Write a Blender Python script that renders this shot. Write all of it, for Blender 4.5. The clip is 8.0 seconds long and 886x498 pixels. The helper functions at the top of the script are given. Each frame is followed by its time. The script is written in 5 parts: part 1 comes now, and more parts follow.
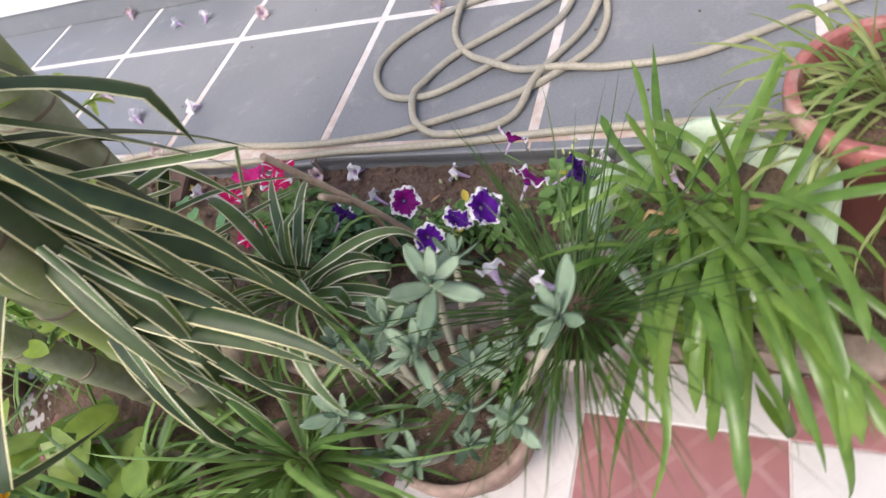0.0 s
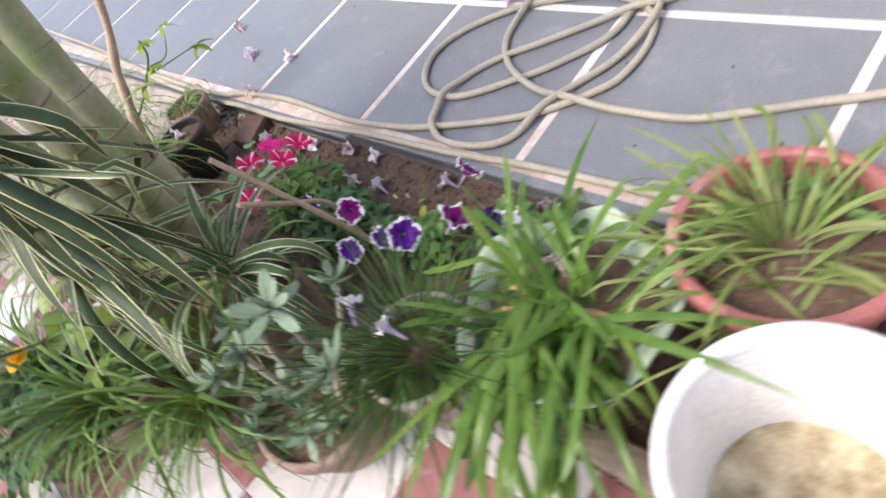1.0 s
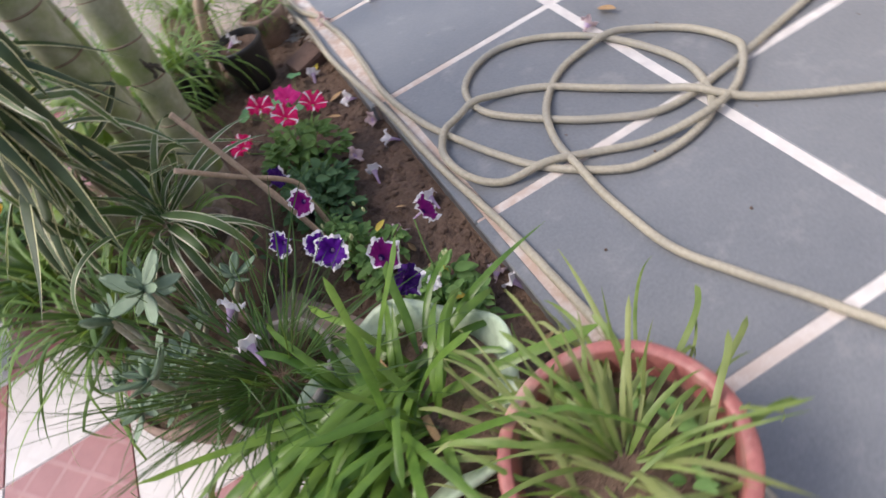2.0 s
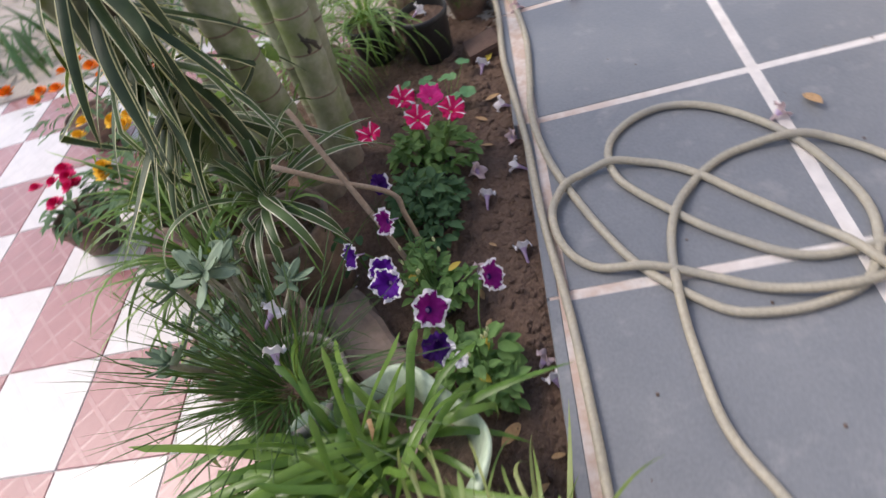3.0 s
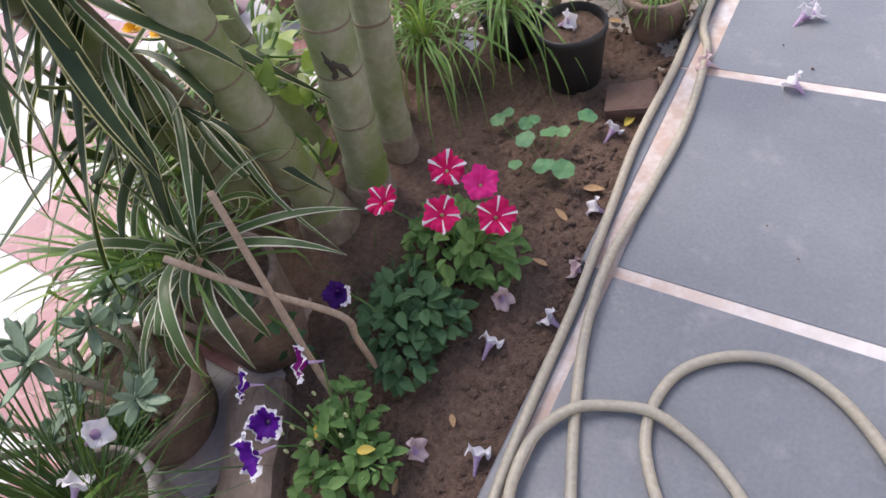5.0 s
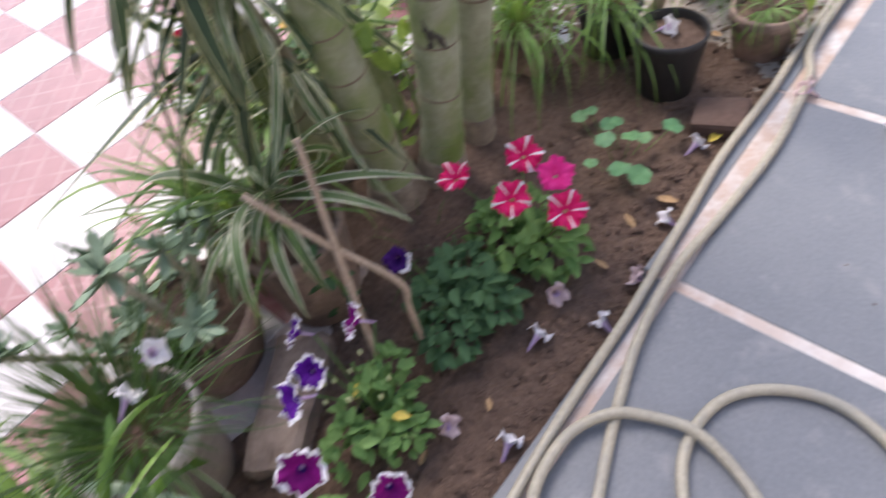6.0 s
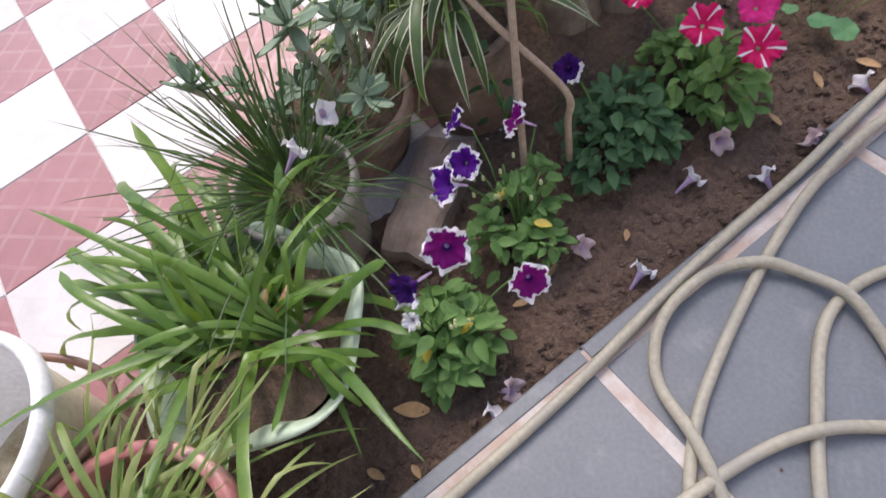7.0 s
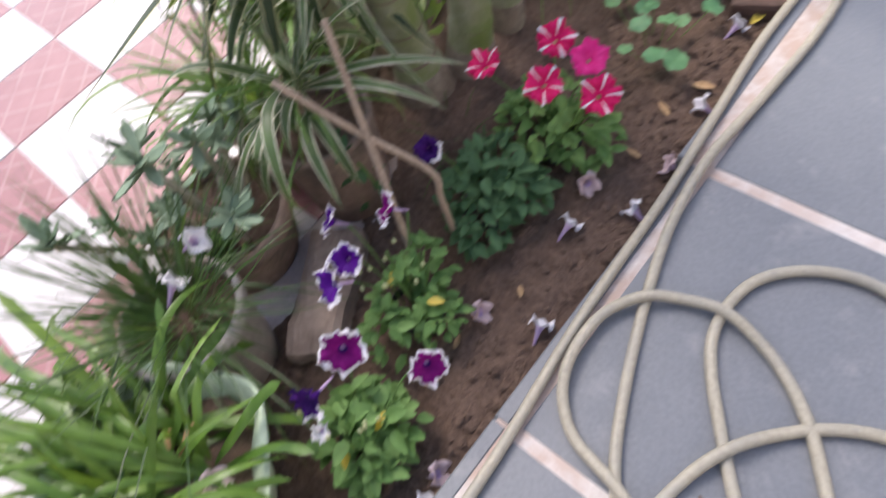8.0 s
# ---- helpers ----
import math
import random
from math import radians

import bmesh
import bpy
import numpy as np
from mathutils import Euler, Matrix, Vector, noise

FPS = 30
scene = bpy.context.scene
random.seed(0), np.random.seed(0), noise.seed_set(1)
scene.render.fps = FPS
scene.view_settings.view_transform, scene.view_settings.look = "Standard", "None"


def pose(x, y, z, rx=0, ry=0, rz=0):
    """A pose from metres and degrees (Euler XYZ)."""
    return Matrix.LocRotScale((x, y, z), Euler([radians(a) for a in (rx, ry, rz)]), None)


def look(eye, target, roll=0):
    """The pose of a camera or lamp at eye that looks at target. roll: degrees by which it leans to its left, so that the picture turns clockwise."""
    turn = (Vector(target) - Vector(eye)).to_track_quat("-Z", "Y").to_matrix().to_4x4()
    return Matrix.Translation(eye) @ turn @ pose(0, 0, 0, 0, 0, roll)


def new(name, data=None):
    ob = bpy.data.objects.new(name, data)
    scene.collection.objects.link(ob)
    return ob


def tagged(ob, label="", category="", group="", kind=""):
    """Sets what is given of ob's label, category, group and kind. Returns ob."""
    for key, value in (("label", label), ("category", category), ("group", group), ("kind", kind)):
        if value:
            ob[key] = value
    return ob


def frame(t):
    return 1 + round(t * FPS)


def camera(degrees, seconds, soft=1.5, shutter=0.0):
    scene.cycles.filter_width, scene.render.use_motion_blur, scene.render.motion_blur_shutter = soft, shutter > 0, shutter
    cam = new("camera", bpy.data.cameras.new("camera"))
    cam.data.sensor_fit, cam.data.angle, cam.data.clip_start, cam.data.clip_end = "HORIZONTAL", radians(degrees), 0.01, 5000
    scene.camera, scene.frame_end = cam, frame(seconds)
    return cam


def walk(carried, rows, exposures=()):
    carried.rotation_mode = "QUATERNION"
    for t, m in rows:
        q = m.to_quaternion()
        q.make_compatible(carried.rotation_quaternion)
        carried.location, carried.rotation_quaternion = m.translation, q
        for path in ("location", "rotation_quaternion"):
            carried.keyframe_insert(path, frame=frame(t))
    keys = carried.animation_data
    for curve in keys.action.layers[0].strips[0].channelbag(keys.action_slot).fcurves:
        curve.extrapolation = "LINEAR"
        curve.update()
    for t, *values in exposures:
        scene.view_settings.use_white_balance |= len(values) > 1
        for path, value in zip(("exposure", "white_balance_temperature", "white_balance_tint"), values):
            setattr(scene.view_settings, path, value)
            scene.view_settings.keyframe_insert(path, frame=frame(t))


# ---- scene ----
cam = camera(71.6, 8.0, shutter=0.5)
PATH = [
    (0, (-0.962, -0.959, 0.944), (0.057, -0.128, -0.563), -29.7),
    (0.5, (-0.81, -1.122, 0.953), (-0.02, -0.097, -0.571), -33.0),
    (1, (-0.651, -1.388, 0.962), (-0.084, -0.122, -0.479), -35.6),
    (1.2, (-0.578, -1.448, 0.964), (-0.035, -0.209, -0.51), -32.3),
    (2.3, (-0.145, -1.436, 0.949), (-0.175, -0.07, -0.512), -26.8),
    (2.5, (-0.079, -1.435, 0.979), (-0.249, -0.046, -0.449), -28.0),
    (3, (0.028, -1.295, 1.012), (-0.399, 0.019, -0.434), -24.8),
    (3.5, (0.08, -1.109, 0.998), (-0.478, 0.063, -0.523), -23.0),
    (4, (0.195, -0.894, 0.982), (-0.631, 0.111, -0.537), -24.4),
    (4.5, (0.205, -0.699, 0.952), (-0.633, 0.221, -0.613), -20.1),
    (4.7, (0.211, -0.605, 0.961), (-0.669, 0.268, -0.608), -21.9),
    (5.8, (0.195, -0.59, 0.959), (-0.737, 0.227, -0.61), -15.4),
    (6, (0.192, -0.63, 0.955), (-0.807, 0.133, -0.601), -16.5),
    (6.5, (0.185, -0.735, 0.93), (-0.881, -0.261, -0.694), -20.5),
    (7, (0.182, -0.782, 0.909), (-0.796, -0.472, -0.807), -22.0),
    (7.5, (0.186, -0.744, 0.906), (-0.757, -0.445, -0.832), -26.8),
    (8, (0.2, -0.672, 0.938), (-0.727, -0.148, -0.755), -23.8),
]
# exposure of the whole shot, in stops
walk(cam, [(t, look(eye, target, roll)) for t, eye, target, roll in PATH], exposures=[(t, e, k, g) for t, e, k, g in ((0, 0.95, 6600, 15), (1, 1.12, 6600, 15), (2.5, 0.62, 6600, 15), (3.5, 0.65, 6550, 16), (4.5, 0.83, 6450, 18), (6, 1.02, 6450, 17), (7, 0.84, 6500, 16), (8, 1.02, 6500, 16))])

# ---- light: bright hazy sky, soft sun from the open courtyard side ----
SUN_ELEV = 53.0
world = bpy.data.worlds.new("world")
scene.world = world
world.use_nodes = True
wn = world.node_tree.nodes
sky = wn.new("ShaderNodeTexSky")
sky.sky_type = "NISHITA"
sky.sun_disc = False
sky.sun_elevation = radians(SUN_ELEV)
sky.sun_rotation = radians(288)
sky.air_density, sky.dust_density, sky.ozone_density = 1.0, 3.0, 1.0
world.node_tree.links.new(sky.outputs[0], wn["Background"].inputs[0])
wn["Background"].inputs[1].default_value = 0.15
sun = new("sun", bpy.data.lights.new("sun", "SUN"))
sun.data.energy, sun.data.angle, sun.data.color = 1.3, radians(25), (1.0, 0.96, 0.9)
sun.matrix_world = look((-4.2, 1.4, 6), (0, 0, 0))


# ---- materials ----
def nodes_of(name):
    m = bpy.data.materials.new(name)
    m.use_nodes = True
    return m, m.node_tree.nodes, m.node_tree.links, m.node_tree.nodes["Principled BSDF"]


def ramp_mix(n, l, fac, a, b, lo=0.3, hi=0.7):
    r = n.new("ShaderNodeValToRGB")
    r.color_ramp.elements[0].position, r.color_ramp.elements[1].position = lo, hi
    r.color_ramp.elements[0].color, r.color_ramp.elements[1].color = (*a, 1), (*b, 1)
    l.new(fac, r.inputs[0])
    return r.outputs[0]


def blend(n, l, fac, a, b, mode="MIX"):
    x = n.new("ShaderNodeMix")
    x.data_type, x.blend_type = "RGBA", mode
    for sock, v in ((x.inputs[0], fac), (x.inputs[6], a), (x.inputs[7], b)):
        if isinstance(v, (int, float)):
            sock.default_value = v
        elif isinstance(v, tuple):
            sock.default_value = (*v, 1)
        else:
            l.new(v, sock)
    return x.outputs[2]


def noise_of(n, l, scale, detail=4.0, vec=None, rough=0.55):
    t = n.new("ShaderNodeTexNoise")
    t.inputs["Scale"].default_value, t.inputs["Detail"].default_value, t.inputs["Roughness"].default_value = scale, detail, rough
    if vec is not None:
        l.new(vec, t.inputs["Vector"])
    return t.outputs["Fac"]


def place_of(n, kind="world"):
    if kind == "world":
        return n.new("ShaderNodeNewGeometry").outputs["Position"]
    return n.new("ShaderNodeTexCoord").outputs["Object"]


def bump_to(n, l, p, height, strength, distance):
    b = n.new("ShaderNodeBump")
    b.inputs["Strength"].default_value, b.inputs["Distance"].default_value = strength, distance
    l.new(height, b.inputs["Height"])
    l.new(b.outputs[0], p.inputs["Normal"])


def surface(name, a, b, scale=6.0, fine=80.0, rough=0.6, bump=0.2, dist=0.002, stain=None, stain_scale=2.0, stain_lo=0.55, stain_hi=0.75, coords="world", spec=0.5):
    """Two-scale varied surface with an optional stain."""
    m, n, l, p = nodes_of(name)
    pos = place_of(n, coords)
    col = ramp_mix(n, l, noise_of(n, l, scale, 5, pos), a, b)
    grain = noise_of(n, l, fine, 3, pos)
    col = blend(n, l, 0.35, col, ramp_mix(n, l, grain, tuple(c * 0.72 for c in a), tuple(min(1, c * 1.2) for c in b)))
    if stain:
        s = n.new("ShaderNodeMapRange")
        s.inputs[1].default_value, s.inputs[2].default_value = stain_lo, stain_hi
        l.new(noise_of(n, l, stain_scale, 6, pos, 0.65), s.inputs[0])
        col = blend(n, l, s.outputs[0], col, stain)
    l.new(col, p.inputs["Base Color"])
    p.inputs["Roughness"].default_value = rough
    p.inputs["Specular IOR Level"].default_value = spec
    if bump:
        bump_to(n, l, p, grain, bump, dist)
    return m


def leaf_mat(name, a, b, rough=0.42, through_light=0.3, vein=0.0, spread=0.35):
    """Leaf: colour varies from leaf to leaf and along it; some light passes through."""
    m, n, l, p = nodes_of(name)
    obj = place_of(n, "object")
    info = n.new("ShaderNodeObjectInfo").outputs["Random"]
    col = ramp_mix(n, l, info, a, b, 0.1, 0.9)
    col = blend(n, l, spread, col, ramp_mix(n, l, noise_of(n, l, 28, 4, obj), tuple(c * 0.55 for c in a), tuple(min(1, c * 1.35) for c in b), 0.3, 0.7))
    geo = n.new("ShaderNodeNewGeometry").outputs["Random Per Island"]
    hsv = n.new("ShaderNodeHueSaturation")
    mr = n.new("ShaderNodeMapRange")
    mr.inputs[3].default_value, mr.inputs[4].default_value = 0.7, 1.3
    l.new(geo, mr.inputs[0])
    l.new(mr.outputs[0], hsv.inputs["Value"])
    l.new(col, hsv.inputs["Color"])
    col = hsv.outputs[0]
    l.new(col, p.inputs["Base Color"])
    p.inputs["Roughness"].default_value = rough
    p.inputs["Specular IOR Level"].default_value = 0.35
    bump_to(n, l, p, noise_of(n, l, 160, 2, obj), 0.25, 0.001)
    tr = n.new("ShaderNodeBsdfTranslucent")
    l.new(blend(n, l, 0.5, col, (0.35, 0.5, 0.05)), tr.inputs[0])
    mix = n.new("ShaderNodeMixShader")
    mix.inputs[0].default_value = through_light
    l.new(p.outputs[0], mix.inputs[1])
    l.new(tr.outputs[0], mix.inputs[2])
    l.new(mix.outputs[0], n["Material Output"].inputs[0])
    return m


def petal_mat(name, a, b):
    m, n, l, p = nodes_of(name)
    obj = place_of(n, "object")
    col = ramp_mix(n, l, noise_of(n, l, 70, 3, obj), a, b)
    l.new(col, p.inputs["Base Color"])
    p.inputs["Roughness"].default_value = 0.6
    p.inputs["Specular IOR Level"].default_value = 0.15
    bump_to(n, l, p, noise_of(n, l, 220, 2, obj), 0.3, 0.001)
    tr = n.new("ShaderNodeBsdfTranslucent")
    l.new(col, tr.inputs[0])
    mix = n.new("ShaderNodeMixShader")
    mix.inputs[0].default_value = 0.25
    l.new(p.outputs[0], mix.inputs[1])
    l.new(tr.outputs[0], mix.inputs[2])
    l.new(mix.outputs[0], n["Material Output"].inputs[0])
    return m


def stone_mat():
    """Blue-grey honed paving stone, each slab a little different, dusty."""
    m, n, l, p = nodes_of("blue_grey_stone")
    pos = place_of(n)
    info = n.new("ShaderNodeObjectInfo").outputs["Random"]
    col = ramp_mix(n, l, info, (0.168, 0.18, 0.193), (0.205, 0.217, 0.227), 0, 1)
    col = blend(n, l, 0.45, col, ramp_mix(n, l, noise_of(n, l, 3.5, 6, pos, 0.65), (0.125, 0.138, 0.153), (0.25, 0.26, 0.27)))
    col = blend(n, l, 0.2, col, ramp_mix(n, l, noise_of(n, l, 140, 3, pos), (0.13, 0.145, 0.165), (0.3, 0.31, 0.33)))
    dust = n.new("ShaderNodeMapRange")
    dust.inputs[1].default_value, dust.inputs[2].default_value, dust.inputs[4].default_value = 0.56, 0.8, 0.5
    l.new(noise_of(n, l, 9, 7, pos, 0.7), dust.inputs[0])
    col = blend(n, l, dust.outputs[0], col, (0.42, 0.41, 0.4))
    l.new(col, p.inputs["Base Color"])
    r = n.new("ShaderNodeMapRange")
    r.inputs[3].default_value, r.inputs[4].default_value = 0.26, 0.46
    l.new(noise_of(n, l, 7, 5, pos), r.inputs[0])
    l.new(r.outputs[0], p.inputs["Roughness"])
    bump_to(n, l, p, noise_of(n, l, 35, 5, pos), 0.12, 0.003)
    return m


def joint_mat():
    """Pale cement joints, tinted pinkish brown with mud towards the planting bed."""
    m, n, l, p = nodes_of("pale_cement_joint")
    pos = place_of(n)
    xyz = n.new("ShaderNodeSeparateXYZ")
    l.new(pos, xyz.inputs[0])
    col = ramp_mix(n, l, noise_of(n, l, 30, 5, pos), (0.6, 0.58, 0.56), (0.76, 0.74, 0.71))
    near = n.new("ShaderNodeMapRange")
    near.inputs[1].default_value, near.inputs[2].default_value, near.inputs[3].default_value, near.inputs[4].default_value = 0.0, 0.4, 0.95, 0.12
    l.new(xyz.outputs[0], near.inputs[0])
    mul = n.new("ShaderNodeMath")
    mul.operation = "MULTIPLY"
    l.new(near.outputs[0], mul.inputs[0])
    st = n.new("ShaderNodeMapRange")
    st.inputs[1].default_value, st.inputs[2].default_value = 0.3, 0.55
    l.new(noise_of(n, l, 11, 6, pos, 0.7), st.inputs[0])
    l.new(st.outputs[0], mul.inputs[1])
    col = blend(n, l, mul.outputs[0], col, (0.49, 0.37, 0.3))
    l.new(col, p.inputs["Base Color"])
    p.inputs["Roughness"].default_value = 0.8
    bump_to(n, l, p, noise_of(n, l, 120, 3, pos), 0.3, 0.002)
    return m


def checker_mat(name, a, b, line, amount):
    """Cement floor tile with a raised diamond lattice."""
    m, n, l, p = nodes_of(name)
    obj = place_of(n, "object")
    pos = place_of(n)
    xyz = n.new("ShaderNodeSeparateXYZ")
    l.new(obj, xyz.inputs[0])

    def op(kind, x, y=None):
        q = n.new("ShaderNodeMath")
        q.operation = kind
        for i, v in enumerate((x, y)):
            if v is None:
                continue
            if isinstance(v, (int, float)):
                q.inputs[i].default_value = v
            else:
                l.new(v, q.inputs[i])
        return q.outputs[0]

    period = 0.074
    heights = []
    for s in (1, -1):
        d = op("ADD", op("MULTIPLY", xyz.outputs[0], 0.707), op("MULTIPLY", xyz.outputs[1], 0.707 * s))
        w = op("PINGPONG", op("ADD", d, 10 * period), period / 2)
        g = n.new("ShaderNodeMapRange")
        g.inputs[1].default_value, g.inputs[2].default_value, g.inputs[3].default_value, g.inputs[4].default_value = 0.0035, 0.0065, 1.0, 0.0
        l.new(w, g.inputs[0])
        heights.append(g.outputs[0])
    grid = op("MAXIMUM", heights[0], heights[1])
    info = n.new("ShaderNodeObjectInfo").outputs["Random"]
    col = ramp_mix(n, l, info, a, b, 0, 1)
    col = blend(n, l, 0.4, col, ramp_mix(n, l, noise_of(n, l, 9, 6, pos, 0.65), tuple(c * 0.78 for c in a), tuple(min(1, c * 1.12) for c in b)))
    worn = n.new("ShaderNodeMapRange")
    worn.inputs[1].default_value, worn.inputs[2].default_value = 0.3, 0.6
    l.new(noise_of(n, l, 16, 5, pos), worn.inputs[0])
    col = blend(n, l, op("MULTIPLY", op("MULTIPLY", grid, worn.outputs[0]), amount), col, line)
    l.new(col, p.inputs["Base Color"])
    p.inputs["Roughness"].default_value = 0.27
    p.inputs["Specular IOR Level"].default_value = 0.5
    bump_to(n, l, p, grid, 0.25, 0.001)
    return m


def soil_mat():
    m, n, l, p = nodes_of("damp_brown_soil")
    pos = place_of(n)
    col = ramp_mix(n, l, noise_of(n, l, 7, 6, pos, 0.65), (0.125, 0.074, 0.051), (0.235, 0.15, 0.104))
    col = blend(n, l, 0.5, col, ramp_mix(n, l, noise_of(n, l, 90, 5, pos, 0.7), (0.06, 0.037, 0.026), (0.285, 0.19, 0.137), 0.35, 0.72))
    l.new(col, p.inputs["Base Color"])
    p.inputs["Roughness"].default_value = 0.85
    add = n.new("ShaderNodeMath")
    l.new(noise_of(n, l, 60, 6, pos, 0.7), add.inputs[0])
    l.new(noise_of(n, l, 260, 3, pos), add.inputs[1])
    bump_to(n, l, p, add.outputs[0], 0.85, 0.011)
    return m


STONE, JOINT, SOIL = stone_mat(), joint_mat(), soil_mat()
RED_TILE = checker_mat("red_cement_tile", (0.27, 0.115, 0.115), (0.34, 0.16, 0.16), (0.46, 0.3, 0.29), 0.3)
WHITE_TILE = checker_mat("white_cement_tile", (0.53, 0.505, 0.49), (0.63, 0.605, 0.59), (0.48, 0.445, 0.43), 0.2)
GROUT = surface("tile_grout", (0.5, 0.43, 0.41), (0.62, 0.55, 0.52), 12, 90, 0.9)
DUST = surface("dusty_ground", (0.34, 0.29, 0.24), (0.46, 0.41, 0.36), 1.5, 60, 0.95, 0.4, 0.01)
HOSE = surface("dirty_cream_rubber", (0.34, 0.31, 0.235), (0.44, 0.405, 0.315), 9, 120, 0.5, 0.15, 0.001, (0.3, 0.29, 0.25), 5, 0.5, 0.7)
BARK = surface("grey_green_palm_skin", (0.215, 0.23, 0.14), (0.335, 0.345, 0.25), 11, 60, 0.6, 0.3, 0.002, (0.16, 0.215, 0.06), 6, 0.44, 0.62)
BARK_BASE = surface("brown_palm_foot", (0.2, 0.16, 0.12), (0.3, 0.26, 0.2), 16, 70, 0.8, 0.5, 0.004, (0.14, 0.1, 0.075), 9, 0.5, 0.7)
RING = surface("brown_leaf_scar", (0.14, 0.11, 0.075), (0.22, 0.17, 0.12), 30, 100, 0.75)
SCAR = surface("dark_bark_scar", (0.045, 0.04, 0.03), (0.08, 0.07, 0.055), 40, 120, 0.9)
TWIG = surface("dry_brown_twig", (0.32, 0.235, 0.165), (0.46, 0.355, 0.265), 30, 150, 0.8, 0.4, 0.001)
STALK = surface("pale_grey_stalk", (0.26, 0.25, 0.18), (0.38, 0.36, 0.28), 30, 150, 0.8, 0.3, 0.001)
TERRA = surface("dusty_terracotta", (0.25, 0.165, 0.13), (0.42, 0.31, 0.25), 10, 55, 0.9, 0.6, 0.006, (0.13, 0.1, 0.08), 9, 0.42, 0.66)
RED_PLASTIC = surface("faded_red_plastic", (0.33, 0.11, 0.1), (0.42, 0.16, 0.145), 7, 120, 0.45, 0.1, 0.001, (0.5, 0.33, 0.28), 8, 0.55, 0.75)
GREEN_PLASTIC = surface("pale_green_plastic", (0.4, 0.5, 0.36), (0.5, 0.6, 0.45), 6, 100, 0.4, 0.08, 0.001, (0.42, 0.42, 0.3), 7, 0.58, 0.8)
WHITE_PLASTIC = surface("white_plastic", (0.76, 0.76, 0.75), (0.83, 0.83, 0.82), 6, 100, 0.35, 0.05, 0.001)
CREAM_PLASTIC = surface("yellowed_plastic", (0.7, 0.63, 0.42), (0.78, 0.72, 0.54), 5, 80, 0.4, 0.05, 0.001, (0.6, 0.5, 0.3), 4, 0.5, 0.7)
BLACK_PLASTIC = surface("black_plastic", (0.016, 0.016, 0.018), (0.035, 0.035, 0.037), 8, 90, 0.5, 0.15, 0.001, (0.09, 0.075, 0.06), 9, 0.6, 0.8)
GREY_POT = surface("grey_white_pot", (0.31, 0.28, 0.25), (0.45, 0.41, 0.37), 9, 80, 0.65, 0.2, 0.002, (0.36, 0.3, 0.25), 8, 0.5, 0.72)
BROWN_PLASTIC = surface("brown_plastic", (0.13, 0.06, 0.045), (0.2, 0.1, 0.075), 10, 90, 0.45)
BRICK = surface("muddy_brick", (0.085, 0.052, 0.04), (0.14, 0.085, 0.066), 9, 60, 0.9, 0.5, 0.004, (0.13, 0.09, 0.07), 7, 0.45, 0.7)
STONE_KERB = surface("muddy_stone", (0.26, 0.195, 0.155), (0.37, 0.29, 0.24), 8, 70, 0.85, 0.35, 0.003, (0.14, 0.1, 0.08), 6, 0.5, 0.72)
DEAD_LEAF = surface("dry_leaf", (0.32, 0.19, 0.09), (0.5, 0.33, 0.17), 30, 150, 0.8, 0.3, 0.001, coords="object")
YELLOW_LEAF = leaf_mat("yellow_leaf", (0.6, 0.42, 0.04), (0.7, 0.55, 0.1))
LILY = leaf_mat("lily_green", (0.055, 0.14, 0.022), (0.185, 0.31, 0.062), 0.28, 0.25)
PALE_BLADE = leaf_mat("pale_grass", (0.12, 0.23, 0.04), (0.36, 0.4, 0.16), 0.45, 0.3)
DARK_GRASS = leaf_mat("dark_grass", (0.022, 0.06, 0.014), (0.06, 0.125, 0.03), 0.4, 0.2)
DEEP_GRASS = leaf_mat("deep_spider_green", (0.04, 0.1, 0.025), (0.11, 0.2, 0.055), 0.45, 0.25)
GRASS = leaf_mat("spider_green", (0.1, 0.22, 0.045), (0.23, 0.37, 0.11), 0.45, 0.3)
VARI = leaf_mat("variegated_green", (0.05, 0.095, 0.035), (0.1, 0.16, 0.06), 0.4, 0.2)
VARI_DARK = leaf_mat("dark_variegated_green", (0.014, 0.034, 0.014), (0.045, 0.075, 0.025), 0.5, 0.05)
CREAM = leaf_mat("cream_margin", (0.66, 0.65, 0.42), (0.8, 0.78, 0.6), 0.45, 0.25)
STRAW_EDGE = leaf_mat("straw_yellow_margin", (0.58, 0.54, 0.24), (0.78, 0.74, 0.48), 0.45, 0.25)
PETUNIA_LEAF = leaf_mat("petunia_leaf", (0.09, 0.2, 0.05), (0.2, 0.345, 0.11), 0.68, 0.22)
PETUNIA_DARK = leaf_mat("dark_petunia_leaf", (0.045, 0.11, 0.045), (0.08, 0.17, 0.07), 0.68, 0.15)
SUCCULENT = leaf_mat("succulent_leaf", (0.13, 0.21, 0.13), (0.24, 0.33, 0.22), 0.55, 0.08)
SEDUM = leaf_mat("bead_green", (0.07, 0.16, 0.03), (0.12, 0.23, 0.05), 0.4, 0.15)
POTHOS = leaf_mat("pothos_leaf", (0.085, 0.17, 0.025), (0.24, 0.33, 0.06), 0.35, 0.27)
SPRIG = leaf_mat("young_sprig_leaf", (0.16, 0.26, 0.03), (0.32, 0.4, 0.08), 0.4, 0.35)
ROUND_LEAF = leaf_mat("nasturtium_leaf", (0.06, 0.19, 0.1), (0.12, 0.26, 0.11), 0.5, 0.25)
RED_PETAL = petal_mat("crimson_petal", (0.6, 0.01, 0.1), (0.73, 0.025, 0.18))
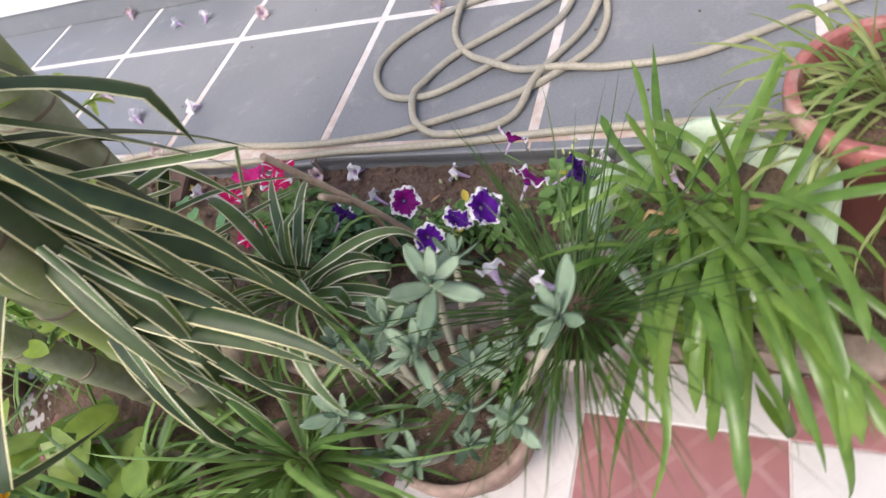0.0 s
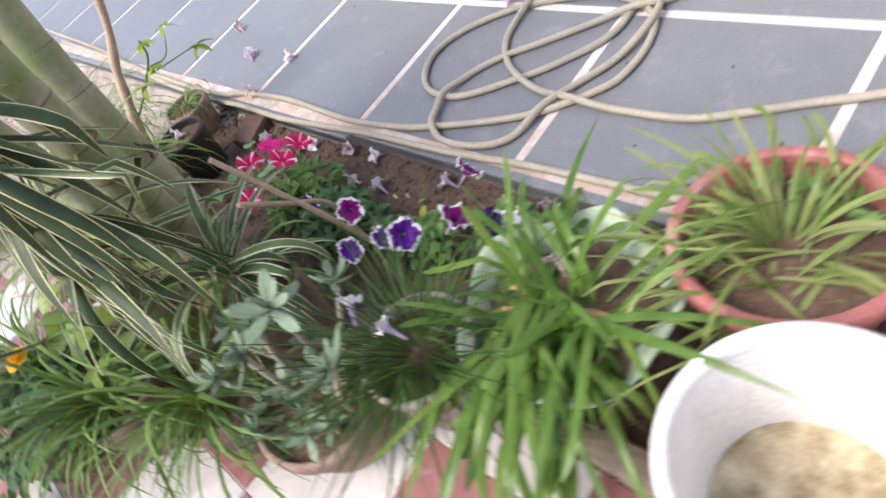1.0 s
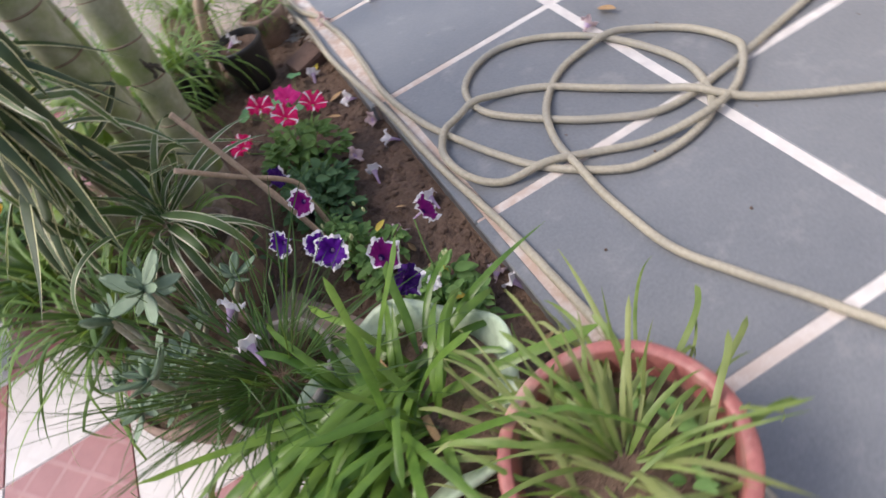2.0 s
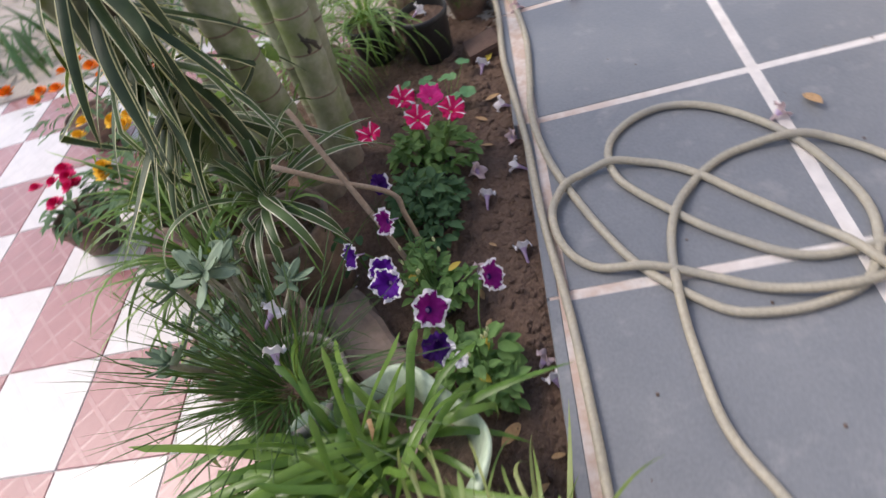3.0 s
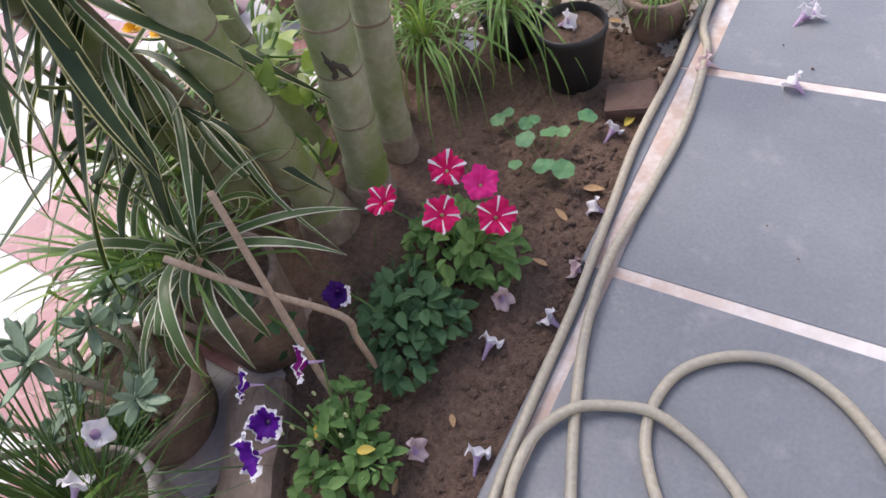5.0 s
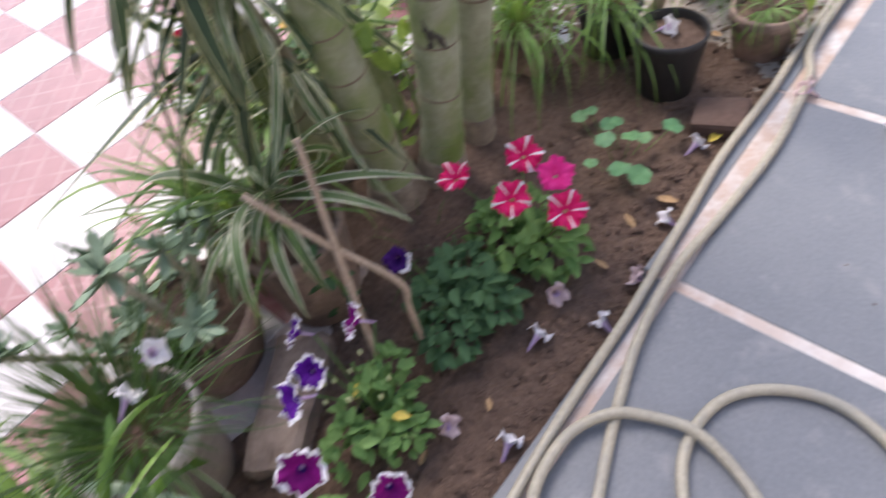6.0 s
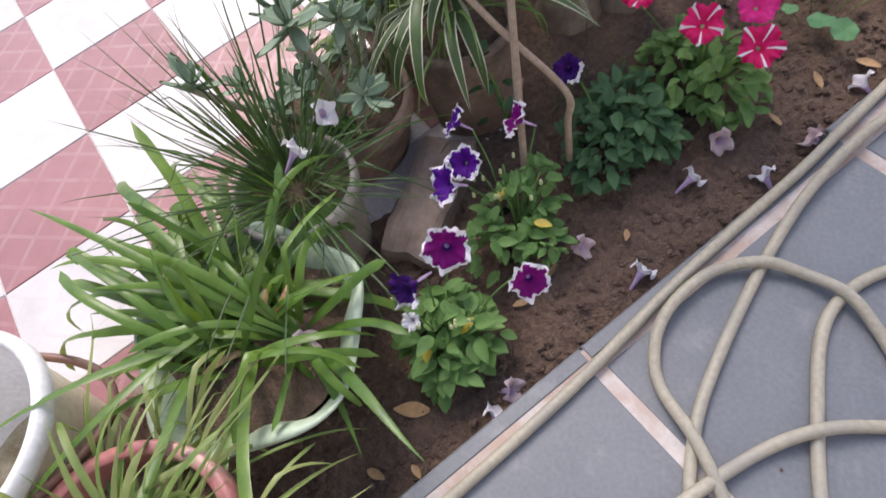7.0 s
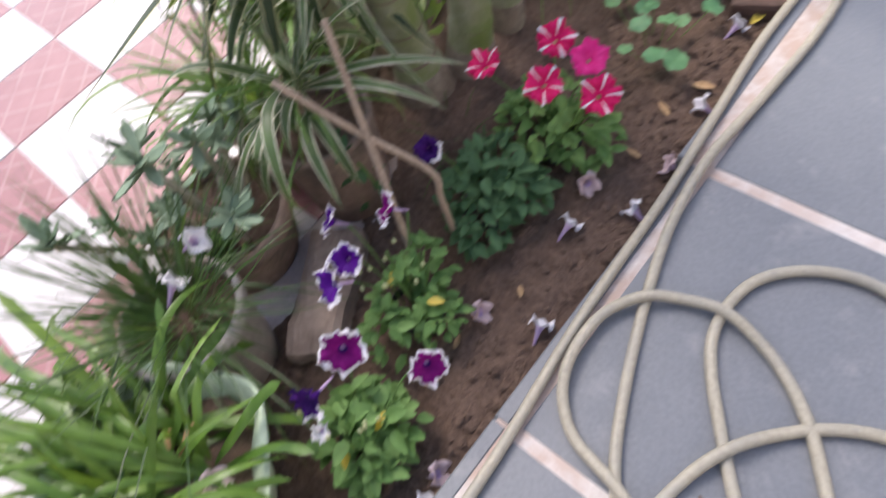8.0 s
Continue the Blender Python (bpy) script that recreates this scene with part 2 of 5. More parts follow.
PINK_PETAL = petal_mat("magenta_pink_petal", (0.72, 0.02, 0.22), (0.8, 0.06, 0.32))
PURPLE_PETAL = petal_mat("violet_petal", (0.07, 0.006, 0.2), (0.12, 0.012, 0.3))
MAGENTA_PETAL = petal_mat("magenta_petal", (0.16, 0.004, 0.13), (0.24, 0.01, 0.19))
DARK_PETAL = petal_mat("deep_violet_petal", (0.035, 0.008, 0.1), (0.07, 0.015, 0.18))
WHITE_PETAL = petal_mat("white_petal", (0.78, 0.76, 0.8), (0.86, 0.84, 0.88))
LILAC_PETAL = petal_mat("lilac_petal", (0.5, 0.34, 0.56), (0.68, 0.54, 0.72))
BLUSH_PETAL = petal_mat("faded_pink_petal", (0.55, 0.4, 0.42), (0.72, 0.58, 0.58))
YELLOW_PETAL = petal_mat("yellow_petal", (0.75, 0.42, 0.02), (0.85, 0.56, 0.05))
ORANGE_PETAL = petal_mat("orange_petal", (0.8, 0.2, 0.01), (0.85, 0.28, 0.02))
BUD = petal_mat("pale_bud", (0.55, 0.62, 0.3), (0.7, 0.72, 0.45))


def water_mat():
    m, n, l, p = nodes_of("cloudy_water")
    pos = place_of(n)
    l.new(ramp_mix(n, l, noise_of(n, l, 22, 8, pos, 0.72), (0.24, 0.18, 0.09), (0.6, 0.53, 0.36), 0.35, 0.65), p.inputs["Base Color"])
    p.inputs["Roughness"].default_value = 0.06
    bump_to(n, l, p, noise_of(n, l, 45, 2, pos), 0.25, 0.004)
    return m


WATER = water_mat()


# ---- building helpers ----
def part(name, bm, mats, parent=None, label="", smooth=True, m=None):
    me = bpy.data.meshes.new(name)
    bm.to_mesh(me)
    bm.free()
    for mt in mats if isinstance(mats, (list, tuple)) else [mats]:
        me.materials.append(mt)
    if smooth:
        me.shade_smooth()
    ob = new(name, me)
    if parent:
        ob.parent = parent
    if m is not None:
        ob.matrix_basis = m
    if label:
        ob["label"] = label
    return ob


def again(ob, parent, m):
    """The same mesh as an object of its own."""
    o = new(ob.name.split(".")[0], ob.data)
    o.parent = parent
    o.matrix_basis = m
    return o


def thing(name, label, category, at=(0, 0, 0), group="", kind=""):
    e = new(name)
    e.location = at
    e.empty_display_size = 0.05
    return tagged(e, label, category, group, kind)


def box(bm, x0, x1, y0, y1, z0, z1, bevel=0.0):
    r = bmesh.ops.create_cube(bm, size=1, matrix=Matrix.LocRotScale(((x0 + x1) / 2, (y0 + y1) / 2, (z0 + z1) / 2), None, (x1 - x0, y1 - y0, z1 - z0)))
    if bevel:
        edges = list({e for v in r["verts"] for e in v.link_edges})
        bmesh.ops.bevel(bm, geom=edges, offset=bevel, segments=2, affect="EDGES", profile=0.6)
    return bm


def smooth_path(pts, steps=6):
    p = [Vector(q) for q in pts]
    p = [p[0] * 2 - p[1]] + p + [p[-1] * 2 - p[-2]]
    out = []
    for i in range(1, len(p) - 2):
        for k in range(steps):
            t = k / steps
            a, b, c, d = p[i - 1:i + 3]
            out.append(0.5 * (2 * b + (c - a) * t + (2 * a - 5 * b + 4 * c - d) * t * t + (3 * b - a - 3 * c + d) * t ** 3))
    out.append(p[-2])
    return out


def tube(bm, pts, radius, n=10, cap=True):
    """Round tube along a path; radius is a number or a function of 0..1."""
    rings = []
    up = Vector((0.13, 0.21, 0.97))
    for i, q in enumerate(pts):
        d = (pts[min(i + 1, len(pts) - 1)] - pts[max(i - 1, 0)]).normalized()
        side = d.cross(up)
        if side.length < 0.05:
            side = d.cross(Vector((1, 0, 0)))
        side.normalize()
        top = side.cross(d)
        r = radius(i / (len(pts) - 1)) if callable(radius) else radius
        rings.append([bm.verts.new(q + (side * math.cos(a) + top * math.sin(a)) * r) for a in (2 * math.pi * k / n for k in range(n))])
    for a, b in zip(rings, rings[1:]):
        for k in range(n):
            bm.faces.new((a[k], a[(k + 1) % n], b[(k + 1) % n], b[k]))
    if cap:
        bm.faces.new(rings[0][::-1])
        bm.faces.new(rings[-1])
    return bm


def lathe(profile, n=48, wave=None, closed=True):
    """Turned shape from (radius, height) pairs; wave(angle, i) shifts (radius, height)."""
    bm = bmesh.new()
    rings = []
    for i, (r, z) in enumerate(profile):
        ring = []
        for k in range(n):
            a = 2 * math.pi * k / n
            dr, dz = wave(a, i) if wave else (0, 0)
            ring.append(bm.verts.new(((r + dr) * math.cos(a), (r + dr) * math.sin(a), z + dz)))
        rings.append(ring)
    for a, b in zip(rings, rings[1:]):
        for k in range(n):
            bm.faces.new((a[k], a[(k + 1) % n], b[(k + 1) % n], b[k]))
    if closed:
        bm.faces.new(rings[0][::-1])
        bm.faces.new(rings[-1])
    bmesh.ops.recalc_face_normals(bm, faces=bm.faces)
    return bm


def pot_body(height, r_top, r_base, lip=0.012, lip_h=0.03, wall=0.007, n=48):
    """Open pot with a rolled lip, seen inside too."""
    return lathe([(r_base - 0.004, 0), (r_base, 0.004), (r_top - lip * 0.5, height - lip_h - 0.004), (r_top, height - lip_h), (r_top + 0.002, height - lip_h * 0.5), (r_top + 0.001, height - 0.003),
                  (r_top - 0.003, height), (r_top - wall + 0.002, height), (r_top - wall, height - 0.004), (r_top - wall - 0.003, height - lip_h), (r_base - wall, 0.012)], n)


def soil_disc(r, seed, rise=0.012):
    rng = random.Random(seed)
    bm = bmesh.new()
    rings = [[bm.verts.new((0, 0, rise))]]
    for j in range(1, 9):
        q = r * j / 8
        rings.append([bm.verts.new((q * math.cos(a), q * math.sin(a), rise * (1 - (j / 8) ** 2) + (rng.random() - 0.5) * 0.008)) for a in (2 * math.pi * k / 32 for k in range(32))])
    for k in range(32):
        bm.faces.new((rings[0][0], rings[1][k], rings[1][(k + 1) % 32]))
    for a, b in zip(rings[1:], rings[2:]):
        for k in range(32):
            bm.faces.new((a[k], b[k], b[(k + 1) % 32], a[(k + 1) % 32]))
    return bm


def blade(bm, base, az, length, width, elev, droop, floor=-9.0, fold=0.25, margin=0.0, blunt=False, segs=12, bend=0.0, power=1.3, waist=0.35, kink=(2, 0), twist=0.0, sway=(0, 0)):
    """Strap leaf: rises from base at elev degrees towards az, then bows over by droop degrees; lies down on the floor.
    margin: share of the half width that takes the second material."""
    p = Vector(base)
    rows = []
    step = length / segs
    cross = [-1, -(1 - margin), 0, 1 - margin, 1] if margin else [-1, 0, 1]
    for i in range(segs + 1):
        t = i / segs
        e = radians(elev - droop * t ** power - (kink[1] if t > kink[0] else 0))
        a = radians(az + bend * t * t + sway[0] * math.sin(6 * t + sway[1]))
        d = Vector((math.cos(e) * math.cos(a), math.cos(e) * math.sin(a), math.sin(e)))
        side = Vector((-math.sin(a), math.cos(a), 0))
        nrm = d.cross(side) * -1
        roll = radians(twist * t)
        side, nrm = side * math.cos(roll) + nrm * math.sin(roll), nrm * math.cos(roll) - side * math.sin(roll)
        w = width / 2 * (min(1.0, waist + (1 - waist) * t * 4) if t < 0.25 else 1.0)
        w *= 1.0 if (blunt and t < 0.98) else max(0.03, (1 - max(0, (t - 0.45) / 0.55) ** 1.7))
        rows.append([bm.verts.new(p + side * (c * w) + nrm * (abs(c) * w * fold)) for c in cross])
        nxt = p + d * step
        if nxt.z < floor + 0.004 and nxt.z < p.z:
            flat = Vector((math.cos(a), math.sin(a), 0)) * step
            nxt = Vector((p.x + flat.x, p.y + flat.y, max(floor + 0.004, min(p.z, nxt.z + step * 0.6))))
            nxt.z = max(nxt.z, floor + 0.004)
        p = nxt
    for r0, r1 in zip(rows, rows[1:]):
        for k in range(len(cross) - 1):
            f = bm.faces.new((r0[k], r0[k + 1], r1[k + 1], r1[k]))
            if margin and k in (0, len(cross) - 2):
                f.material_index = 1
    return bm


def ovate(length, width, cup=0.15, point=1.0, droop=0.25, segs=6):
    """Broad leaf lying along +x from its stalk, cupped along the midrib, tip drooping."""
    bm = bmesh.new()
    rows = []
    for i in range(segs + 1):
        t = i / segs
        w = width / 2 * (math.sin(math.pi * min(1, t * 0.94 + 0.04)) ** 0.75) * (1 - 0.25 * point * t)
        z = -droop * length * t * t
        rows.append([bm.verts.new((t * length, c * w, z + abs(c) ** 1.5 * w * cup + (0.0 if c else -0.02 * width))) for c in (-1, -0.5, 0, 0.5, 1)])
    for a, b in zip(rows, rows[1:]):
        for k in range(4):
            bm.faces.new((a[k], a[k + 1], b[k + 1], b[k]))
    return bm


def facing(at, n, spin=0.0, scale=1.0):
    """Pose whose +z looks along n."""
    q = Vector(n).to_track_quat("Z", "Y").to_matrix().to_4x4()
    return Matrix.Translation(at) @ q @ Matrix.Rotation(spin, 4, "Z") @ Matrix.Scale(scale, 4)


def leaf_pose(at, az, pitch, roll=0.0, scale=1.0):
    """Pose of a leaf lying along +x: turned to az, raised by pitch degrees."""
    return Matrix.Translation(at) @ Matrix.Rotation(radians(az), 4, "Z") @ Matrix.Rotation(-radians(pitch), 4, "Y") @ Matrix.Rotation(radians(roll), 4, "X") @ Matrix.Scale(scale, 4)


def petunia_bloom(r, style, seed, open_up=1.0):
    """Funnel-shaped five-lobed bloom with a ruffled edge; material 0 body, 1 white, 2 throat, 3 tube."""
    rng = random.Random(seed)
    ph = [rng.random() * 6.28 for _ in range(6)]
    na, nr = (90 if style == "star" else 60), 9
    bm = bmesh.new()
    rings = []
    for j in range(nr + 1):
        t = j / nr
        ring = []
        for k in range(na):
            a = 2 * math.pi * k / na
            lobe = 1 + 0.085 * math.cos(5 * a + ph[0]) * t * t + (0.045 * math.sin(17 * a + ph[1]) + 0.03 * math.sin(11 * a + ph[5])) * t ** 3
            rad = r * (0.1 + 0.9 * t) * lobe
            z = -0.55 * r * (1 - t) ** 2.2 * open_up + r * t ** 3 * (0.11 * math.sin(9 * a + ph[2]) + 0.08 * math.sin(14 * a + ph[3]) - 0.08 + 0.1 * math.sin(3 * a + ph[4]) + 0.1 * math.cos(5 * a + ph[0]))
            if open_up > 1.5:
                rad *= 0.55 + 0.25 * t
            ring.append(bm.verts.new((rad * math.cos(a), rad * math.sin(a), z)))
        rings.append(ring)
    for j in range(nr):
        t = (j + 0.5) / nr
        for k in range(na):
            a = 2 * math.pi * (k + 0.5) / na
            f = bm.faces.new((rings[j][k], rings[j][(k + 1) % na], rings[j + 1][(k + 1) % na], rings[j + 1][k]))
            if style == "edged":
                if t > 0.8 + 0.06 * math.sin(5 * a + ph[0] + 3.1) + 0.05 * math.sin(11 * a + ph[5]) + 0.05 * math.sin(7 * a + ph[2]):
                    f.material_index = 1
                elif t < 0.15:
                    f.material_index = 2
            elif style == "half":
                if t > 0.8 and math.cos(a + 0.6) > 0.45:
                    f.material_index = 1
            elif style == "star":
                d = abs(((5 * a + ph[0] + 3.14) / 6.283) % 1 - 0.5)
                if d < 0.05 + 0.02 * t and t > 0.18:
                    f.material_index = 1
                elif t < 0.18:
                    f.material_index = 2
            elif t < 0.2:
                f.material_index = 2
    z0 = -0.55 * r * open_up
    low = [[bm.verts.new((q * r * math.cos(6.283 * k / na), q * r * math.sin(6.283 * k / na), z0 - d * r)) for k in range(na)] for q, d in ((0.075, 0.35), (0.05, 0.85))]
    for a, b in zip(low[::-1] , (low[::-1] + [rings[0]])[1:]):
        for k in range(na):
            f = bm.faces.new((a[k], a[(k + 1) % na], b[(k + 1) % na], b[k]))
            f.material_index = 3
    return bm


# ---- ground and large structure ----
FLOOR = -0.047      # top of the checker floor
BED = -0.045        # soil of the planting bed
TILE = 0.565        # paving stone pitch


def bed_height(x, y):
    """Soil level: flat along the paving, a mound round the palm, sinking out under the tiles."""
    d = math.hypot((x + 0.66) / 0.34, (y - 0.02) / 0.42)
    z = BED + 0.1 * max(0.0, 1 - d * d) ** 0.8 if d < 1 else BED
    limit = -0.5 - 0.5 * min(1, max(0, (y + 0.42) / 0.3))
    z -= 0.04 * min(1, max(0, (limit - x) / 0.05))
    z -= 0.05 * min(1, max(0, (-1.36 - y) / 0.05))
    z += 0.010 * noise.noise((x * 9, y * 9, 0)) + 0.010 * noise.noise((x * 28, y * 28, 3)) + 0.008 * noise.noise((x * 75, y * 75, 5)) + 0.003 * noise.noise((x * 160, y * 160, 7))
    return z


bm = bmesh.new()
bmesh.ops.create_grid(bm, x_segments=8, y_segments=8, size=150, matrix=Matrix.Translation((0, 0, -0.12)))
ground = tagged(part("ground", bm, DUST), "pale dusty bare ground round the courtyard", "ground", kind="structure")

bm = bmesh.new()
NX, NY = 150, 330
grid = [[bm.verts.new((-1.06 + 1.008 * i / NX, -1.45 + 3.9 * (j / NY) ** 1.25, 0)) for j in range(NY + 1)] for i in range(NX + 1)]
for col in grid:
    for v in col:
        v.co.z = bed_height(v.co.x, v.co.y)
for i in range(NX):
    for j in range(NY):
        f = bm.faces.new((grid[i][j], grid[i + 1][j], grid[i + 1][j + 1], grid[i][j + 1]))
        c = grid[i][j].co
        f.material_index = int(c.y > 0.72 - 0.35 * max(0.0, c.x + 0.2) * 3 + 0.1 * noise.noise((c.x * 12, c.y * 12, 9)) + 0.05 * noise.noise((c.x * 50, c.y * 50, 2)))
planting_bed = tagged(part("planting_bed", bm, [SOIL, DUST]), "narrow bed of damp brown crumbly soil", "soil", kind="structure")

# raised paving: solid base, stone nosing, pale joints, stones
paving = thing("paving", "blue-grey stone paving with wide pale cement joints", "paving", kind="structure")
bm = bmesh.new()
box(bm, -0.05, 6.2, -5.2, 5.8, -0.11, -0.0018)
box(bm, -0.066, -0.051, 0.0, 5.8, -0.11, -0.002)
part("joint", bm, JOINT, paving, "wide pale cement joints", smooth=False)
bm = bmesh.new()
box(bm, -0.056, -0.05, -5.2, 0.0, -0.11, -0.012)
box(bm, -0.075, -0.066, 0.0, 5.8, -0.11, -0.012)
part("edge_face", bm, STONE, paving, "rough grey stone side", smooth=False)

# step at the edge of the paving
step_block = thing("step", "low grey stone step with a white top", "step", kind="structure")
bm = box(bmesh.new(), 0.8, 2.6, 0.85, 4.2, 0.0, 0.1, 0.004)
part("riser", bm, STONE, step_block, smooth=False)
bm = box(bmesh.new(), 0.79, 2.6, 0.84, 4.2, 0.1, 0.122, 0.004)
part("tread", bm, WHITE_PLASTIC, step_block, "white tread", smooth=False)

# added unseen walls behind the camera and beyond the paving, to block sky light
PLASTER = surface("cream_plaster", (0.55, 0.5, 0.43), (0.64, 0.6, 0.53), 1.2, 60, 0.9, 0.3, 0.003, (0.45, 0.4, 0.34), 1.0, 0.55, 0.8)
for nm, dims in (("wall_south", (-5.0, 6.2, -5.5, -5.2, -0.11, 3.2)), ("wall_east", (3.4, 3.7, -5.2, 5.8, -0.003, 3.4))):
    tagged(part(nm, box(bmesh.new(), *dims), PLASTER, None, smooth=False), "plain cream plastered wall, added out of view to block sky light", "wall", kind="structure")

# ---- garden hose ----
hose = thing("garden_hose", "long dirty cream rubber hose coiled loosely on the stone paving", "hose", (0.3, -0.4, 0))
HOSE_FAR = [(1.5, -0.35), (1.05, -0.48), (0.77, -0.54), (0.6, -0.57), (0.43, -0.58), (0.31, -0.5), (0.22, -0.4), (0.14, -0.28), (0.14, -0.17), (0.2, -0.1), (0.29, -0.075), (0.39, -0.12), (0.49, -0.24),
            (0.545, -0.39), (0.555, -0.52), (0.5, -0.64), (0.41, -0.68), (0.31, -0.68), (0.24, -0.65), (0.14, -0.54), (0.08, -0.42), (0.02, -0.25), (-0.012, -0.12), (-0.024, 0.02), (-0.012, 0.19), (-0.003, 0.39), (-0.024, 0.61), (-0.065, 0.8), (-0.04, 1.6), (0.0, 2.6)]
HOSE_NEAR = [(1.5, -1.45), (1.0, -1.08), (0.76, -0.85), (0.625, -0.736), (0.529, -0.636), (0.476, -0.54), (0.364, -0.4), (0.294, -0.312), (0.212, -0.252), (0.12, -0.234), (0.035, -0.268), (-0.012, -0.34), (-0.006, -0.445), (0.05, -0.515), (0.15, -0.545),
             (0.24, -0.58), (0.34, -0.635), (0.45, -0.66), (0.53, -0.648), (0.61, -0.605), (0.665, -0.54), (0.675, -0.48), (0.645, -0.39), (0.575, -0.305), (0.48, -0.268), (0.37, -0.28), (0.28, -0.345), (0.215, -0.45), (0.188, -0.6), (0.185, -0.75),
             (0.195, -0.88), (0.24, -0.99), (0.3, -1.12), (0.35, -1.28), (0.38, -1.7), (0.3, -2.6)]
HOSE_EDGE = [(0.06, 3.2), (0.0, 2.0), (-0.07, 1.2), (-0.082, 0.76), (-0.075, 0.55), (-0.078, 0.32), (-0.064, 0.13), (-0.047, -0.08), (-0.042, -0.25), (-0.034, -0.4), (-0.02, -0.55), (-0.012, -0.66), (-0.006, -0.85), (0.0, -1.1), (0.03, -1.5), (0.1, -2.4)]
R = 0.0089
placed = []
for k, way in enumerate((HOSE_EDGE, HOSE_FAR, HOSE_NEAR)):
    flat = smooth_path([(x - 0.3, y + 0.4, R) for x, y in way], 7)
    for i, q in enumerate(flat):
        over = 0
        for o, oz in placed:
            dd = math.hypot(q.x - o.x, q.y - o.y)
            if dd < 0.05:
                over = max(over, (oz + 0.8 * R) * (1 - dd / 0.05) ** 0.8)
        q.z = R + over
    zs = [q.z for q in flat]
    for i, q in enumerate(flat):
        q.z = max(q.z * 0.5, sum(zs[max(0, i - 2):i + 3]) / len(zs[max(0, i - 2):i + 3]))
    placed += [(q.copy(), q.z + 0.2 * R) for q in flat if q.z < 2.2 * R]
    part("hose_length", tube(bmesh.new(), flat, R, 12), HOSE, hose)

# ---- palm clump ----
palm = thing("palm_clump", "clump of ringed grey-green palm stems in the soil", "palm", (-0.6, 0, 0.0))
rng = random.Random(4)
STEMS = [((-0.578, -0.112, 0.02), (-0.545, -0.205, 1.15), 0.038, 0.064, 0.088), ((-0.535, -0.02, 0.02), (-0.41, 0.09, 1.15), 0.04, 0.052, 0.1), ((-0.54, 0.11, 0.02), (-0.43, 0.19, 1.15), 0.033, 0.04, 0.12),
         ((-0.728, -0.14, 0.0), (-0.775, -0.33, 1.15), 0.033, 0.045, 0.13), ((-0.72, 0.05, 0.0), (-0.86, 0.02, 1.15), 0.024, 0.03, 0.12), ((-0.62, 0.2, 0.0), (-0.66, 0.34, 1.15), 0.034, 0.042, 0.12)]
for a, b, r, foot, pitch in STEMS:
    a, b = Vector(a) - Vector((-0.6, 0, 0)), Vector(b) - Vector((-0.6, 0, 0))
    b = a + (b - a) * 1.7
    length = (b - a).length
    count = int(length / 0.011)
    pts = [a + (b - a) * (i / count) + Vector((0.004 * math.sin(i * 0.11 + r * 300), 0.004 * math.cos(i * 0.09), 0)) for i in range(count + 1)]
    first = 0.1 + rng.random() * 0.03

    def girth(t, length=length, r=r, foot=foot, pitch=pitch, first=first):
        s = t * length
        q = ((s - first) / pitch) % 1.0
        bulge = 0.0022 * math.exp(-(min(q, 1 - q) * pitch / 0.006) ** 2)
        return r + (foot - r) * math.exp(-(s / 0.085) ** 2) + bulge + 0.0015 * q

    stem = part("stem", tube(bmesh.new(), pts, girth, 28), BARK, palm)
    cut = max(3, int(0.055 / 0.011))
    part("foot", tube(bmesh.new(), pts[:cut + 3], lambda t, g=girth, n=count, c=cut: g(t * (c + 2) / n) + 0.0025 * (1 - t), 28), BARK_BASE, stem, "rough brown swollen foot")
    s = first
    while s < length:
        c = pts[min(count, round(s / length * count))]
        d = (b - a).normalized()
        part("leaf_scar", tube(bmesh.new(), [c - d * 0.003, c - d * 0.001, c + d * 0.001, c + d * 0.003], lambda t, g=girth, q=s / length: g(q) + 0.0012 - 0.003 * abs(t - 0.5), 28), RING, stem)
        s += pitch * (0.9 + 0.2 * rng.random())
# dark healed cuts on one stem
ax = (Vector((-0.41, 0.09, 1.15)) - Vector((-0.535, -0.02, 0.02)))
for k, (up, turn, ln, tilt) in enumerate(((0.372, -66, 0.055, 0.2), (0.36, -42, 0.042, 0.5), (0.37, -54, 0.022, 1.5), (0.352, -62, 0.016, -0.6))):
    c = Vector((-0.535, -0.02, 0.02)) + ax * (up / ax.length) - Vector((-0.6, 0, 0))
    out = Vector((math.cos(radians(turn)), math.sin(radians(turn)), 0))
    side = out.cross(Vector((0, 0, 1)))
    way = [c + out * 0.0415 + side * (tilt * ln * (q - 0.5)) + Vector((0, 0, ln * (q - 0.5))) for q in (0, 0.3, 0.7, 1)]
    part("bark_scar", tube(bmesh.new(), way, lambda t: 0.0016 + 0.0045 * math.sin(math.pi * min(1, t + 0.05)), 8), SCAR, palm)


# ---- pots and what grows in them ----
def potted(name, label, category, at, body, mats, soil_r, soil_z, seed, pot_label=""):
    e = thing(name, label, category, at)
    part("pot", body, mats, e, pot_label)
    if soil_r:
        part("soil", soil_disc(soil_r, seed), SOIL, e, m=Matrix.Translation((0, 0, soil_z)))
    return e


